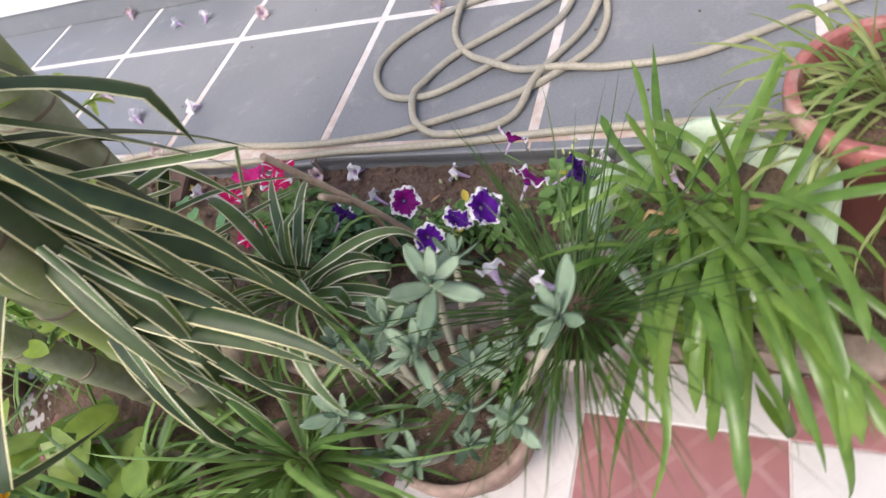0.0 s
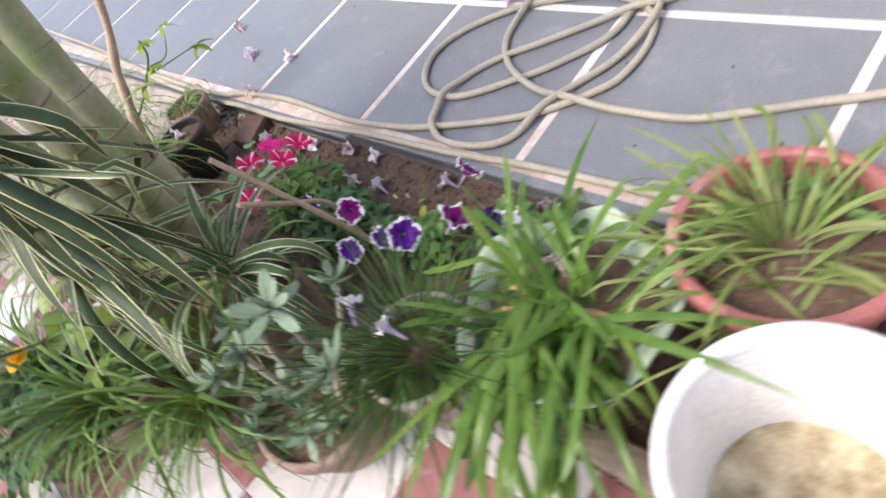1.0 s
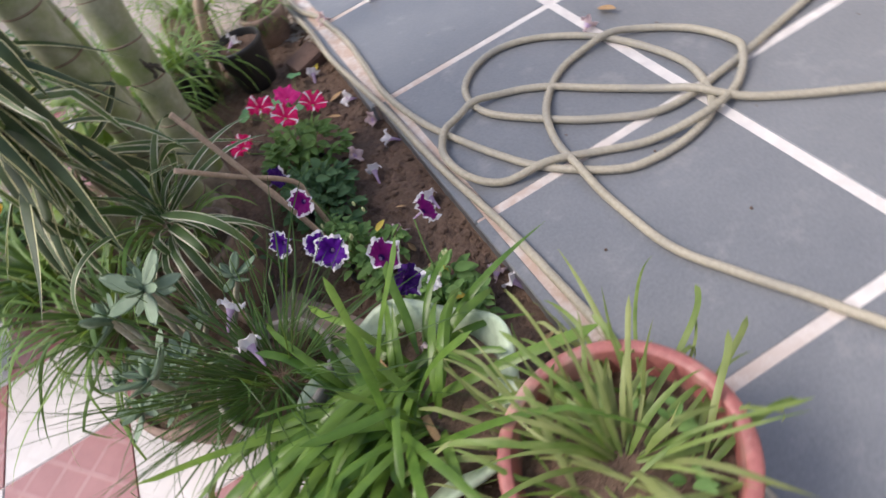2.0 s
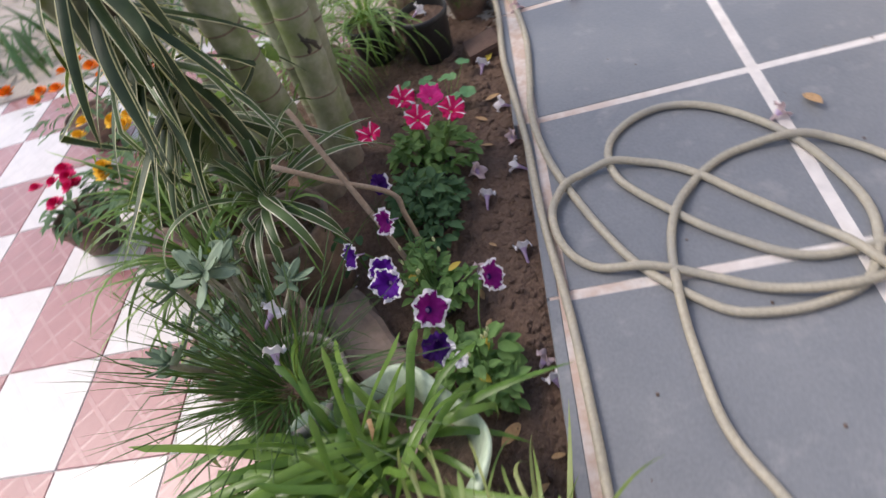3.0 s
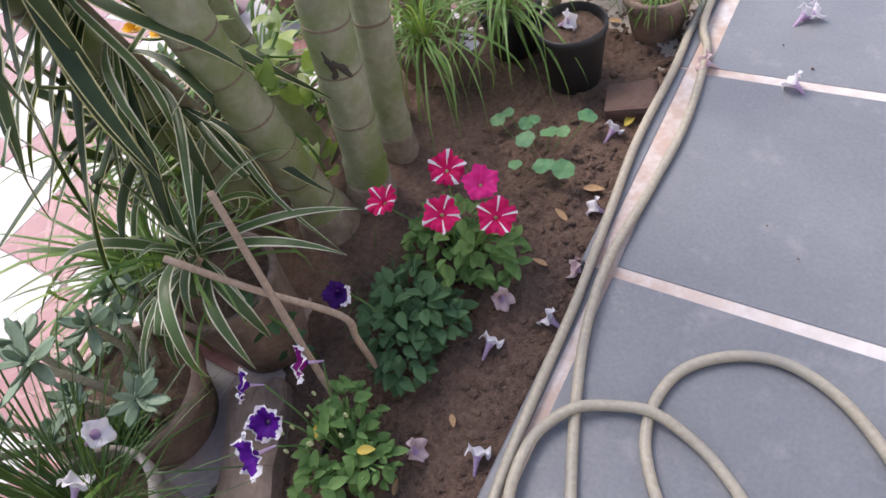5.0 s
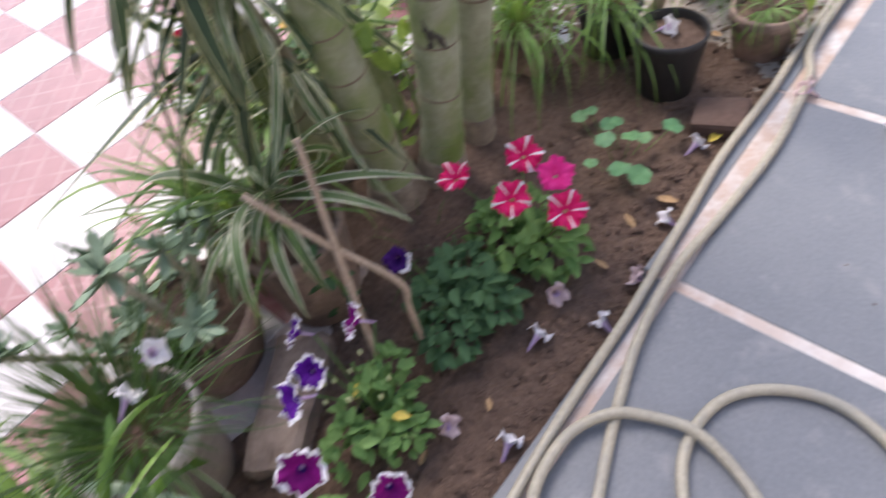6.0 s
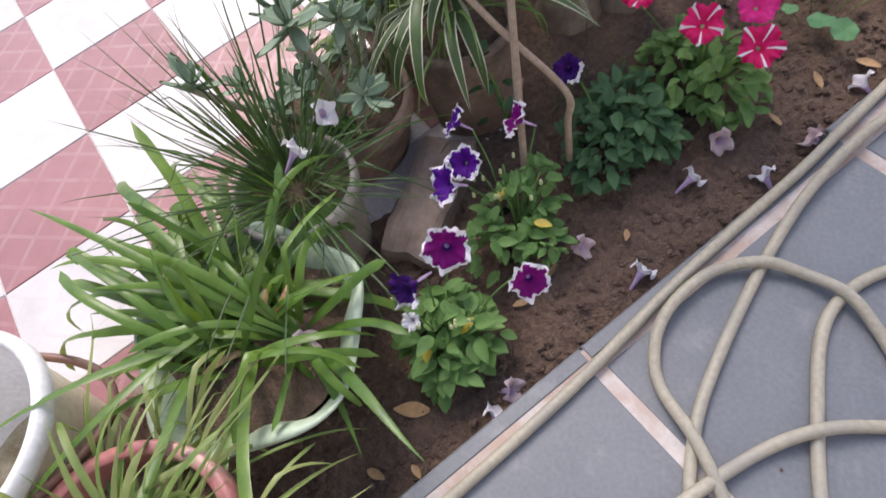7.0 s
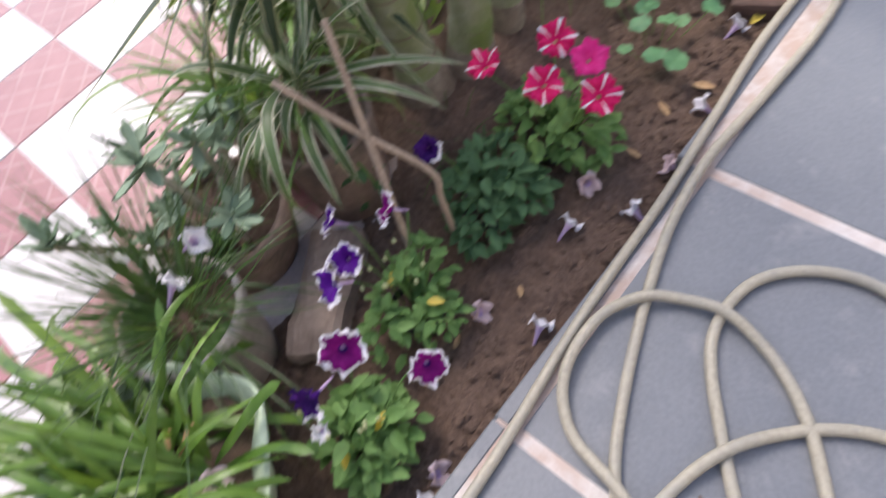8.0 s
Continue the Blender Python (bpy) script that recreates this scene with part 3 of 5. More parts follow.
def tuft(parent, seed, count, z, spread, length, width, elev, droop, mat, name="leaf", toward=None, bias=0.0, margin=0.0, blunt=0.0, floor=-9.0, lean=0.0, segs=12, power=1.3, joined=False, fold=0.25, bend=30, avoid=None, wild=1.0, crowns=((0.0, 0.0),), fan=42, folded=0.3, crease=(25, 80)):
    """Strap leaves out of one crown: each its own object, or one joined tuft."""
    rng = random.Random(seed)
    whole = bmesh.new()
    for i in range(count):
        az = rng.uniform(0, 360) if toward is None or rng.random() > bias else rng.gauss(toward, fan)
        while avoid and avoid[0] < az % 360 < avoid[1]:
            az = rng.uniform(0, 360) if toward is None else rng.gauss(toward, 30)
        L, W = rng.uniform(*length), rng.uniform(*width)
        extra = dict(kink=(rng.uniform(0.35, 0.8), rng.uniform(*crease) * wild) if rng.random() < folded * wild else (2, 0), twist=rng.gauss(0, 35) * wild, sway=(rng.gauss(0, 7) * wild, rng.uniform(0, 6)))
        bm = whole if joined else bmesh.new()
        q = rng.random() ** 0.6 * spread
        ox, oy = crowns[i % len(crowns)]
        blade(bm, (ox + q * math.cos(radians(az)), oy + q * math.sin(radians(az)), z + rng.uniform(-0.01, 0.015)), az + rng.uniform(-15, 15), L, W, rng.uniform(*elev), rng.uniform(*droop), floor, fold, margin,
              rng.random() < blunt, segs, rng.uniform(-bend, bend), power, **extra)
        if not joined:
            part(name, bm, mat, parent)
    if joined:
        o = part(name, whole, mat, parent)
        o["kind"] = "stuff"
    else:
        whole.free()


# wavy-rimmed pale green pot with a broad strap-leaved lily
def wave(a, i):
    k = max(0, i - 3) / 6 if i < 9 else 1
    return 0.017 * k * math.sin(5 * a + 0.7), 0.018 * k * math.cos(5 * a + 0.2)


PZ = 0.195
body = lathe([(0.088, 0), (0.092, 0.006), (0.125, 0.09), (0.145, 0.15), (0.158, PZ - 0.02), (0.172, PZ - 0.006), (0.176, PZ), (0.172, PZ + 0.003), (0.162, PZ - 0.004), (0.148, PZ - 0.02), (0.135, 0.14), (0.085, 0.012)], 80, wave)
lily = potted("potted_lily", "bright green strap-leaved lily in a wavy-rimmed pale green pot", "potted plant", (-0.335, -0.937, BED), body, GREEN_PLASTIC, 0.145, 0.158, 1, "pale green plastic pot with wavy rim")
fl = FLOOR - BED
AV = (228, 305)
BULBS = ((-0.02, 0.01), (0.035, 0.05), (-0.065, 0.05), (0.02, -0.045), (-0.06, -0.05))
tuft(lily, 11, 20, 0.165, 0.025, (0.33, 0.47), (0.013, 0.021), (36, 68), (100, 150), LILY, toward=198, bias=1.0, blunt=0.45, floor=fl, power=0.9, avoid=AV, crowns=BULBS, bend=26, wild=0.9, fan=17, fold=0.4)
tuft(lily, 16, 15, 0.165, 0.025, (0.24, 0.39), (0.011, 0.019), (20, 60), (80, 130), LILY, toward=200, bias=0.95, blunt=0.35, floor=fl, power=1.0, avoid=AV, crowns=BULBS, bend=35, wild=1.3, fan=26, fold=0.4)
tuft(lily, 18, 12, 0.165, 0.025, (0.26, 0.37), (0.013, 0.02), (6, 26), (10, 45), LILY, toward=196, bias=1.0, blunt=0.5, floor=fl, power=2.2, avoid=AV, crowns=BULBS, bend=15, wild=1.0, fan=18, fold=0.4, folded=0.75, crease=(60, 125))
tuft(lily, 19, 9, 0.165, 0.025, (0.2, 0.32), (0.012, 0.018), (40, 75), (110, 165), LILY, toward=100, bias=0.9, blunt=0.35, floor=fl, power=1.2, avoid=AV, crowns=BULBS, bend=40, wild=1.0)
tuft(lily, 10, 9, 0.165, 0.025, (0.14, 0.24), (0.011, 0.017), (20, 50), (30, 90), LILY, toward=85, bias=0.9, blunt=0.45, floor=fl, avoid=AV, crowns=BULBS, bend=30, fan=34)
tuft(lily, 9, 12, 0.165, 0.025, (0.17, 0.27), (0.011, 0.018), (30, 65), (60, 130), LILY, toward=248, bias=1.0, blunt=0.45, floor=fl, crowns=BULBS, bend=25, fan=24, wild=0.8)
tuft(lily, 12, 15, 0.165, 0.025, (0.1, 0.24), (0.011, 0.018), (0, 40), (40, 120), LILY, toward=70, bias=0.5, blunt=0.5, floor=fl, avoid=AV, crowns=BULBS, bend=50)
tuft(lily, 13, 9, 0.165, 0.025, (0.16, 0.29), (0.009, 0.014), (62, 88), (5, 45), LILY, blunt=0.8, floor=fl, crowns=BULBS)
tuft(lily, 14, 5, 0.165, 0.025, (0.28, 0.44), (0.013, 0.019), (15, 35), (25, 60), LILY, toward=-40, bias=0.9, blunt=0.3, floor=fl, avoid=AV, crowns=BULBS, wild=0.5)
tuft(lily, 17, 3, 0.165, 0.02, (0.36, 0.48), (0.013, 0.017), (30, 45), (40, 65), LILY, toward=235, bias=1.0, blunt=0.3, floor=fl, bend=8, wild=0.4, crowns=BULBS)
tuft(lily, 15, 3, 0.14, 0.03, (0.13, 0.18), (0.008, 0.012), (50, 70), (90, 140), DEAD_LEAF, "dry_leaf", toward=60, bias=1)

# faded red plastic pot with thin grass
redpot = potted("potted_grass", "faded red plastic pot of sparse pale grass", "potted plant", (-0.138, -1.189, BED), pot_body(0.247, 0.152, 0.105, 0.014, 0.036, 0.018, 64), RED_PLASTIC, 0.134, 0.2, 2, "faded red plastic pot")
tuft(redpot, 23, 44, 0.205, 0.03, (0.12, 0.24), (0.005, 0.01), (20, 75), (50, 120), PALE_BLADE, toward=100, bias=0.3, floor=fl, blunt=0.3, bend=30, avoid=(165, 250))
tuft(redpot, 21, 70, 0.205, 0.085, (0.11, 0.26), (0.004, 0.0095), (5, 55), (30, 100), PALE_BLADE, toward=130, bias=0.45, floor=fl, blunt=0.3, avoid=(165, 250), bend=45, crowns=((0, 0), (0.06, 0.03), (-0.05, 0.06), (0.02, -0.07), (-0.07, -0.02)))
tuft(redpot, 22, 10, 0.205, 0.1, (0.1, 0.2), (0.004, 0.007), (60, 88), (5, 50), PALE_BLADE, blunt=0.5)
weed_leaf = ovate(0.025, 0.014)
first = part("weed_leaf", weed_leaf, PETUNIA_LEAF, redpot, m=leaf_pose((0.06, 0.05, 0.235), 30, 20))
rng = random.Random(5)
for c in ((0.06, 0.05), (0.085, 0.0), (0.05, -0.07)):
    for i in range(7):
        again(first, redpot, leaf_pose((c[0] + rng.uniform(-0.012, 0.012), c[1] + rng.uniform(-0.012, 0.012), 0.225 + rng.random() * 0.03), rng.uniform(0, 360), rng.uniform(0, 50), 0, rng.uniform(0.6, 1.1)))

# white bucket of cloudy water
bucket = thing("bucket", "cream-white plastic bucket holding a little cloudy water", "bucket", (-0.425, -1.328, FLOOR))
part("body", lathe([(0.112, 0), (0.116, 0.004), (0.128, 0.1), (0.146, 0.255), (0.147, 0.262), (0.143, 0.262), (0.141, 0.255), (0.124, 0.1), (0.112, 0.008)], 64), CREAM_PLASTIC, bucket)
part("rim", lathe([(0.146, 0.262), (0.154, 0.262), (0.16, 0.27), (0.161, 0.284), (0.157, 0.294), (0.149, 0.297), (0.143, 0.292), (0.141, 0.27), (0.1425, 0.258), (0.146, 0.262)], 64, None, False), WHITE_PLASTIC, bucket, "white rolled rim")
part("lining", lathe([(0.1405, 0.272), (0.1385, 0.255), (0.1222, 0.1), (0.119, 0.07)], 64, None, False), WHITE_PLASTIC, bucket, "white inner wall")
part("water", soil_disc(0.1195, 8, 0.0), WATER, bucket, "cloudy beige water", m=Matrix.Translation((0, 0, 0.075)))
arc = [Vector((0.165 * math.cos(a), 0.165 * math.sin(a), 0.262 - 0.13 * math.sin((a - 0.55) / 2.9 * math.pi))) for a in (0.55 + 2.9 * i / 24 for i in range(25))]
part("handle", tube(bmesh.new(), arc, 0.0075, 10), BROWN_PLASTIC, bucket, "brown plastic handle hanging down")

# grey-white pot of fine dark grass
grass = potted("potted_dark_grass", "grey-white pot with a dense tuft of fine dark grass", "potted plant", (-0.512, -0.757, FLOOR), pot_body(0.205, 0.105, 0.075, 0.01, 0.03, 0.009), GREY_POT, 0.094, 0.175, 3, "dusty grey-white pot")
tuft(grass, 31, 150, 0.18, 0.04, (0.2, 0.39), (0.0022, 0.004), (4, 70), (-8, 40), DARK_GRASS, "grass_tuft", toward=185, bias=0.6, joined=True, segs=7, floor=0, power=1.6, bend=14)
tuft(grass, 32, 130, 0.18, 0.04, (0.13, 0.27), (0.0022, 0.0038), (10, 80), (0, 90), DARK_GRASS, "grass_tuft", joined=True, segs=7, floor=0, bend=14)

# clay pot with striped spider plant
spider = potted("potted_spider_plant", "cream-edged spider plant in a dusty clay pot", "potted plant", (-0.585, -0.36, FLOOR), pot_body(0.225, 0.102, 0.08, 0.005, 0.02, 0.011), TERRA, 0.09, 0.2, 4, "dusty clay pot")
part("stalk", tube(bmesh.new(), smooth_path([(0, 0, 0.2), (0.004, -0.004, 0.26), (0.0, -0.01, 0.3)]), 0.01, 10), TWIG, spider)
tuft(spider, 41, 9, 0.31, 0.02, (0.16, 0.3), (0.019, 0.028), (15, 75), (110, 180), [VARI, CREAM], margin=0.2, floor=0.0, power=1.4, wild=1.3, bend=50, segs=16)
tuft(spider, 42, 7, 0.29, 0.012, (0.16, 0.26), (0.016, 0.024), (0, 50), (100, 150), [VARI, CREAM], margin=0.24, toward=-50, bias=0.9, floor=0.0, segs=16)
tuft(spider, 45, 5, 0.28, 0.03, (0.18, 0.27), (0.014, 0.022), (0, 45), (90, 135), [VARI, CREAM], margin=0.26, toward=-90, bias=0.9, floor=0.0, power=0.9, segs=16)
tuft(spider, 44, 12, 0.29, 0.014, (0.16, 0.3), (0.005, 0.009), (20, 80), (110, 190), GRASS, toward=200, bias=0.6, floor=0.0, segs=9)
tuft(spider, 46, 12, 0.24, 0.04, (0.12, 0.22), (0.004, 0.008), (10, 70), (110, 190), GRASS, toward=-60, bias=0.5, floor=0.0, segs=9)
tuft(spider, 47, 8, 0.295, 0.008, (0.09, 0.2), (0.012, 0.02), (62, 88), (40, 120), [VARI, CREAM], margin=0.24, floor=0.0, bend=40)
tuft(spider, 43, 2, 0.3, 0.012, (0.26, 0.3), (0.018, 0.021), (20, 30), (55, 70), [VARI, CREAM], margin=0.28, toward=18, bias=1.0, bend=4, wild=0.2)

# tall plant with long cream-edged leaves against the palm
drac = thing("striped_dracaena", "tall plant with long dark green cream-edged leaves", "plant", (-0.69, -0.09, -0.03))
part("trunk", tube(bmesh.new(), smooth_path([(0.0, 0.0, 0), (-0.005, -0.05, 0.3), (-0.015, -0.11, 0.58), (-0.02, -0.15, 0.85)]), lambda t: 0.014 - 0.004 * t, 12), BARK_BASE, drac)
for k, (z, toward, count, lo, hi) in enumerate(((0.86, 350, 4, -60, -20), (0.8, 250, 5, -60, -15), (0.74, 300, 4, -55, -10), (0.68, 40, 4, -60, -20), (0.62, 270, 6, -45, 10), (0.54, 320, 4, -40, 15), (0.48, 240, 5, -35, 15), (0.42, 290, 4, -30, 15))):
    tuft(drac, 151 + k, count, z, 0.014, (0.28, 0.46), (0.02, 0.033), (lo, hi), (15, 100), [VARI_DARK, STRAW_EDGE], margin=0.16, toward=toward, bias=1.0, floor=0.0, power=0.9, bend=55, wild=1.4, fold=0.4, segs=16, fan=30, crowns=((-0.015 - 0.02 * (z - 0.58), -0.11 - 0.16 * (z - 0.58)),))

for k, (z, toward, count) in enumerate(((0.66, 285, 7), (0.56, 310, 6), (0.47, 265, 6), (0.38, 300, 5))):
    tuft(drac, 171 + k, count, z, 0.014, (0.22, 0.4), (0.01, 0.018), (-55, 5), (10, 90), [VARI, CREAM], margin=0.28, toward=toward, bias=1.0, floor=0.0, bend=60, wild=1.6, fold=0.4, segs=14, fan=34, crowns=((-0.015 - 0.02 * (z - 0.58), -0.11 - 0.16 * (z - 0.58)),))

# green spider plants in low pots beside the tiles
for k, (x, y, r, h, s) in enumerate(((-0.8, -0.37, 0.09, 0.15, 61), (-0.93, -0.14, 0.1, 0.17, 62), (-1.0, 0.2, 0.1, 0.15, 63))):
    e = potted("potted_green_spider_plant", "thin-leaved green spider plant spilling from a low clay pot", "potted plant", (x, y, FLOOR), pot_body(h, r, r * 0.75, 0.01, 0.026, 0.01), TERRA, r - 0.014, h - 0.025, s)
    tuft(e, s, 40, h - 0.01, 0.025, (0.2, 0.4), (0.005, 0.01), (10, 75), (60, 130), GRASS, toward=205, bias=0.45, floor=0.0, segs=10, bend=50)
    tuft(e, s + 40, 68, h - 0.01, 0.03, (0.16, 0.34), (0.005, 0.011), (10, 80), (60, 140), DEEP_GRASS, toward=190, bias=0.3, floor=0.0, segs=10, bend=50)

# succulent bowl
succ = potted("potted_succulent", "grey-green rosette succulent on bare stems in a clay bowl", "potted plant", (-0.67, -0.59, FLOOR), pot_body(0.145, 0.135, 0.1, 0.012, 0.035, 0.012), TERRA, 0.12, 0.12, 6, "dusty pinkish clay bowl")
base = Vector((-0.67, -0.59, FLOOR))
petal = bmesh.new()
rows = []
for i in range(7):
    t = i / 6
    w = 0.0118 * math.sin(math.pi * min(1, 0.12 + 0.84 * t)) ** 0.8 * (0.55 + 0.6 * t)
    th = 0.0042 * (1 - t) + 0.0012
    c = Vector((0.05 * t, 0, 0.012 * t * t))
    rows.append([petal.verts.new(c + Vector(v)) for v in ((0, -w, 0.002), (0, -w * 0.5, th * 0.4), (0, 0, th * 0.2), (0, w * 0.5, th * 0.4), (0, w, 0.002), (0, 0, -th * 1.3))])
for a, b in zip(rows, rows[1:]):
    for k in range(6):
        petal.faces.new((a[k], a[(k + 1) % 6], b[(k + 1) % 6], b[k]))
petal.faces.new(rows[0][::-1])
petal.faces.new(rows[-1])
seed_leaf = None
rng = random.Random(6)
ROSES = [(-0.605, -0.624, 0.334, 1.35), (-0.628, -0.788, 0.32, 1.3), (-0.687, -0.61, 0.304, 1.15), (-0.5, -0.59, 0.235, 1.1), (-0.64, -0.54, 0.27, 1.2), (-0.67, -0.5, 0.22, 1.0), (-0.69, -0.6, 0.18, 1.0), (-0.7, -0.64, 0.15, 0.95), (-0.645, -0.64, 0.18, 0.95),
         (-0.75, -0.47, 0.2, 1.0), (-0.72, -0.72, 0.2, 0.9), (-0.66, -0.45, 0.24, 0.9), (-0.78, -0.58, 0.15, 0.9), (-0.73, -0.53, 0.13, 0.85), (-0.74, -0.64, 0.12, 0.85), (-0.69, -0.69, 0.14, 0.8), (-0.6, -0.55, 0.16, 0.85), (-0.62, -0.7, 0.2, 0.9), (-0.77, -0.52, 0.11, 0.8)]
for x, y, z, s in ROSES:
    at = Vector((x, y, z)) - base
    root = Vector((at.x * 0.45, at.y * 0.45, 0.12))
    mid = root.lerp(at, 0.5) + Vector((rng.uniform(-0.02, 0.02), rng.uniform(-0.02, 0.02), -0.012))
    core = part("rosette", tube(bmesh.new(), smooth_path([root, mid, at - Vector((0, 0, 0.012)), at]), lambda t: 0.0065 - 0.001 * t, 9), STALK, succ, "bare stem ending in a rosette of fleshy leaves")
    lean = Vector((rng.uniform(-0.7, 0.7), rng.uniform(-0.7, 0.7), 1))
    turn = facing(at, lean)
    for i in range(10):
        ring = (0, 0, 0, 0, 0, 1, 1, 1, 1, 2)[i]
        m = turn @ leaf_pose((0, 0, 0.004 * ring), i * 137.5, (2, 30, 66)[ring] + rng.uniform(-24, 20), rng.uniform(-25, 25), s * (0.9, 0.66, 0.42)[ring] * rng.uniform(0.7, 1.22))
        if seed_leaf is None:
            seed_leaf = part("fleshy_leaf", petal, SUCCULENT, core, m=m)
        else:
            again(seed_leaf, core, m)
beads = bmesh.new()
for i in range(320):
    a, q = rng.uniform(0, 6.28), rng.random() ** 0.5 * (1.4 if i % 2 else 1.0)
    bmesh.ops.create_icosphere(beads, subdivisions=1, radius=0.0055, matrix=Matrix.Translation((0.06 + q * 0.04 * math.cos(a), -0.06 + q * 0.04 * math.sin(a), 0.135 + 0.04 * (1 - q) + rng.random() * 0.02)) @ Matrix.Diagonal((1, 1, 0.7, 1)))
part("bead_foliage", beads, SEDUM, succ, "tiny bright green bead leaves")["kind"] = "stuff"


# ---- petunias ----
LEAVES = {}


def petunia(name, label, at, clumps, mat, count, seed, size=1.0, pot_r=0.05):
    """Bushy seedling in a sunk black nursery pot; clumps: (x, y, z, radius) of leaf domes."""
    e = thing(name, label, "flowering plant", at, group="petunias in the bed")
    part("pot", pot_body(0.06, pot_r, pot_r * 0.85, 0.004, 0.014, 0.004, 32), BLACK_PLASTIC, e, "black nursery pot sunk in the soil", m=Matrix.Translation((0, 0, -0.03)))
    part("soil", soil_disc(pot_r - 0.006, seed), SOIL, e, m=Matrix.Translation((0, 0, 0.015)))
    rng = random.Random(seed)
    for x, y, z, r in clumps:
        stems = bmesh.new()
        for i in range(7):
            a, q = rng.uniform(0, 6.28), rng.random() * r
            tip = Vector((x + q * math.cos(a), y + q * math.sin(a), z * rng.uniform(0.75, 1.0)))
            tube(stems, smooth_path([(x * 0.3, y * 0.3, 0.01), tip * 0.6, tip], 4), 0.0022, 6)
        part("stem_tangle", stems, mat, e)["kind"] = "stuff"
        for i in range(int(count * 1.9)):
            a = rng.uniform(0, 360)
            q = rng.random() ** 0.5
            h = z * (0.25 + 0.75 * (1 - q * q * 0.8)) * rng.uniform(0.7, 1.05)
            p = (x + q * r * math.cos(radians(a)), y + q * r * math.sin(radians(a)), max(0.015, h))
            m = leaf_pose(p, a + rng.uniform(-70, 70), rng.uniform(-18, 38), rng.uniform(-25, 25), rng.uniform(0.42, 0.92) * size)
            key = (mat.name, i % 3)
            if key not in LEAVES:
                LEAVES[key] = part("leaf", ovate(0.042, (0.028, 0.031, 0.026)[i % 3], 0.3, 0.45, 0.22 + 0.1 * (i % 3)), mat, e, m=m)
            else:
                again(LEAVES[key], e, m)
    return e


def bloom(e, at, n, r, style, seed, mats, name="bloom", label="", open_up=1.0, stalk=True):
    """A flower at a world place, facing n, on its stalk."""
    loc = Vector(at) - Vector(e.location)
    o = part(name, petunia_bloom(r, style, seed, open_up), mats, e, label, m=facing(loc, n))
    if stalk:
        back = loc - Vector(n).normalized() * r * 1.35
        part("flower_stalk", tube(bmesh.new(), smooth_path([back, back.lerp(Vector((0, 0, 0.03)), 0.45) + Vector((0, 0, 0.01)), Vector((loc.x * 0.3, loc.y * 0.3, 0.03))], 5), 0.0016, 6), PETUNIA_LEAF, e)


RED = [RED_PETAL, WHITE_PETAL, RED_PETAL, BUD]
PINK = [PINK_PETAL, WHITE_PETAL, PINK_PETAL, BUD]
VIO = [PURPLE_PETAL, WHITE_PETAL, DARK_PETAL, LILAC_PETAL]
MAG = [MAGENTA_PETAL, WHITE_PETAL, DARK_PETAL, LILAC_PETAL]
DRK = [DARK_PETAL, WHITE_PETAL, DARK_PETAL, LILAC_PETAL]
PALE = [WHITE_PETAL, WHITE_PETAL, LILAC_PETAL, LILAC_PETAL]

red = petunia("red_petunia", "bushy petunia with crimson and white striped blooms", (-0.295, -0.06, BED), [(0, 0, 0.16, 0.085), (0.055, 0.02, 0.12, 0.06), (-0.05, 0.0, 0.13, 0.06)], PETUNIA_LEAF, 42, 71)
bloom(red, (-0.322, -0.001, 0.172), (0.35, -0.3, 0.9), 0.033, "star", 1, RED)
bloom(red, (-0.252, -0.004, 0.162), (0.3, -0.25, 0.95), 0.032, "plain", 2, PINK, label="plain bright pink bloom")
bloom(red, (-0.28, -0.098, 0.17), (0.3, -0.45, 0.85), 0.032, "star", 3, RED)
bloom(red, (-0.203, -0.046, 0.136), (0.4, -0.3, 0.85), 0.034, "star", 4, RED)
bloom(red, (-0.41, -0.1, 0.162), (-0.1, -0.25, 0.95), 0.031, "star", 5, RED)
dark = petunia("dark_petunia", "leafy dark green petunia in a sunk black pot", (-0.312, -0.25, BED), [(0, 0.0, 0.125, 0.08), (0.025, -0.045, 0.09, 0.05), (-0.025, 0.05, 0.13, 0.06), (0.04, 0.04, 0.11, 0.05)], PETUNIA_DARK, 40, 72, 0.95)
bloom(dark, (-0.36, -0.306, 0.172), (0.5, -0.45, 0.5), 0.029, "half", 6, DRK, label="deep violet half-closed bloom", open_up=1.6)
vio = petunia("violet_petunia", "petunia with white-edged violet and magenta blooms", (-0.29, -0.49, BED), [(0, 0, 0.145, 0.062), (0.06, 0.0, 0.09, 0.04), (0.01, -0.07, 0.11, 0.042), (-0.02, 0.06, 0.14, 0.042)], PETUNIA_LEAF, 27, 73, 0.85)
bloom(vio, (-0.338, -0.581, 0.158), (-0.25, -0.75, 0.6), 0.034, "edged", 7, VIO)
bloom(vio, (-0.417, -0.499, 0.168), (-0.6, -0.55, 0.55), 0.027, "edged", 8, VIO)
bloom(vio, (-0.344, -0.433, 0.178), (-0.55, -0.6, 0.5), 0.029, "edged", 9, MAG)
bloom(vio, (-0.354, -0.529, 0.145), (0.3, -0.5, 0.75), 0.028, "edged", 10, VIO)
mag = petunia("magenta_petunia", "petunia with white-edged magenta blooms and pale leaves", (-0.2, -0.712, BED), [(0, 0, 0.125, 0.062), (0.03, -0.025, 0.09, 0.042), (-0.025, 0.035, 0.12, 0.04), (0.025, 0.04, 0.11, 0.04)], PETUNIA_LEAF, 30, 74)
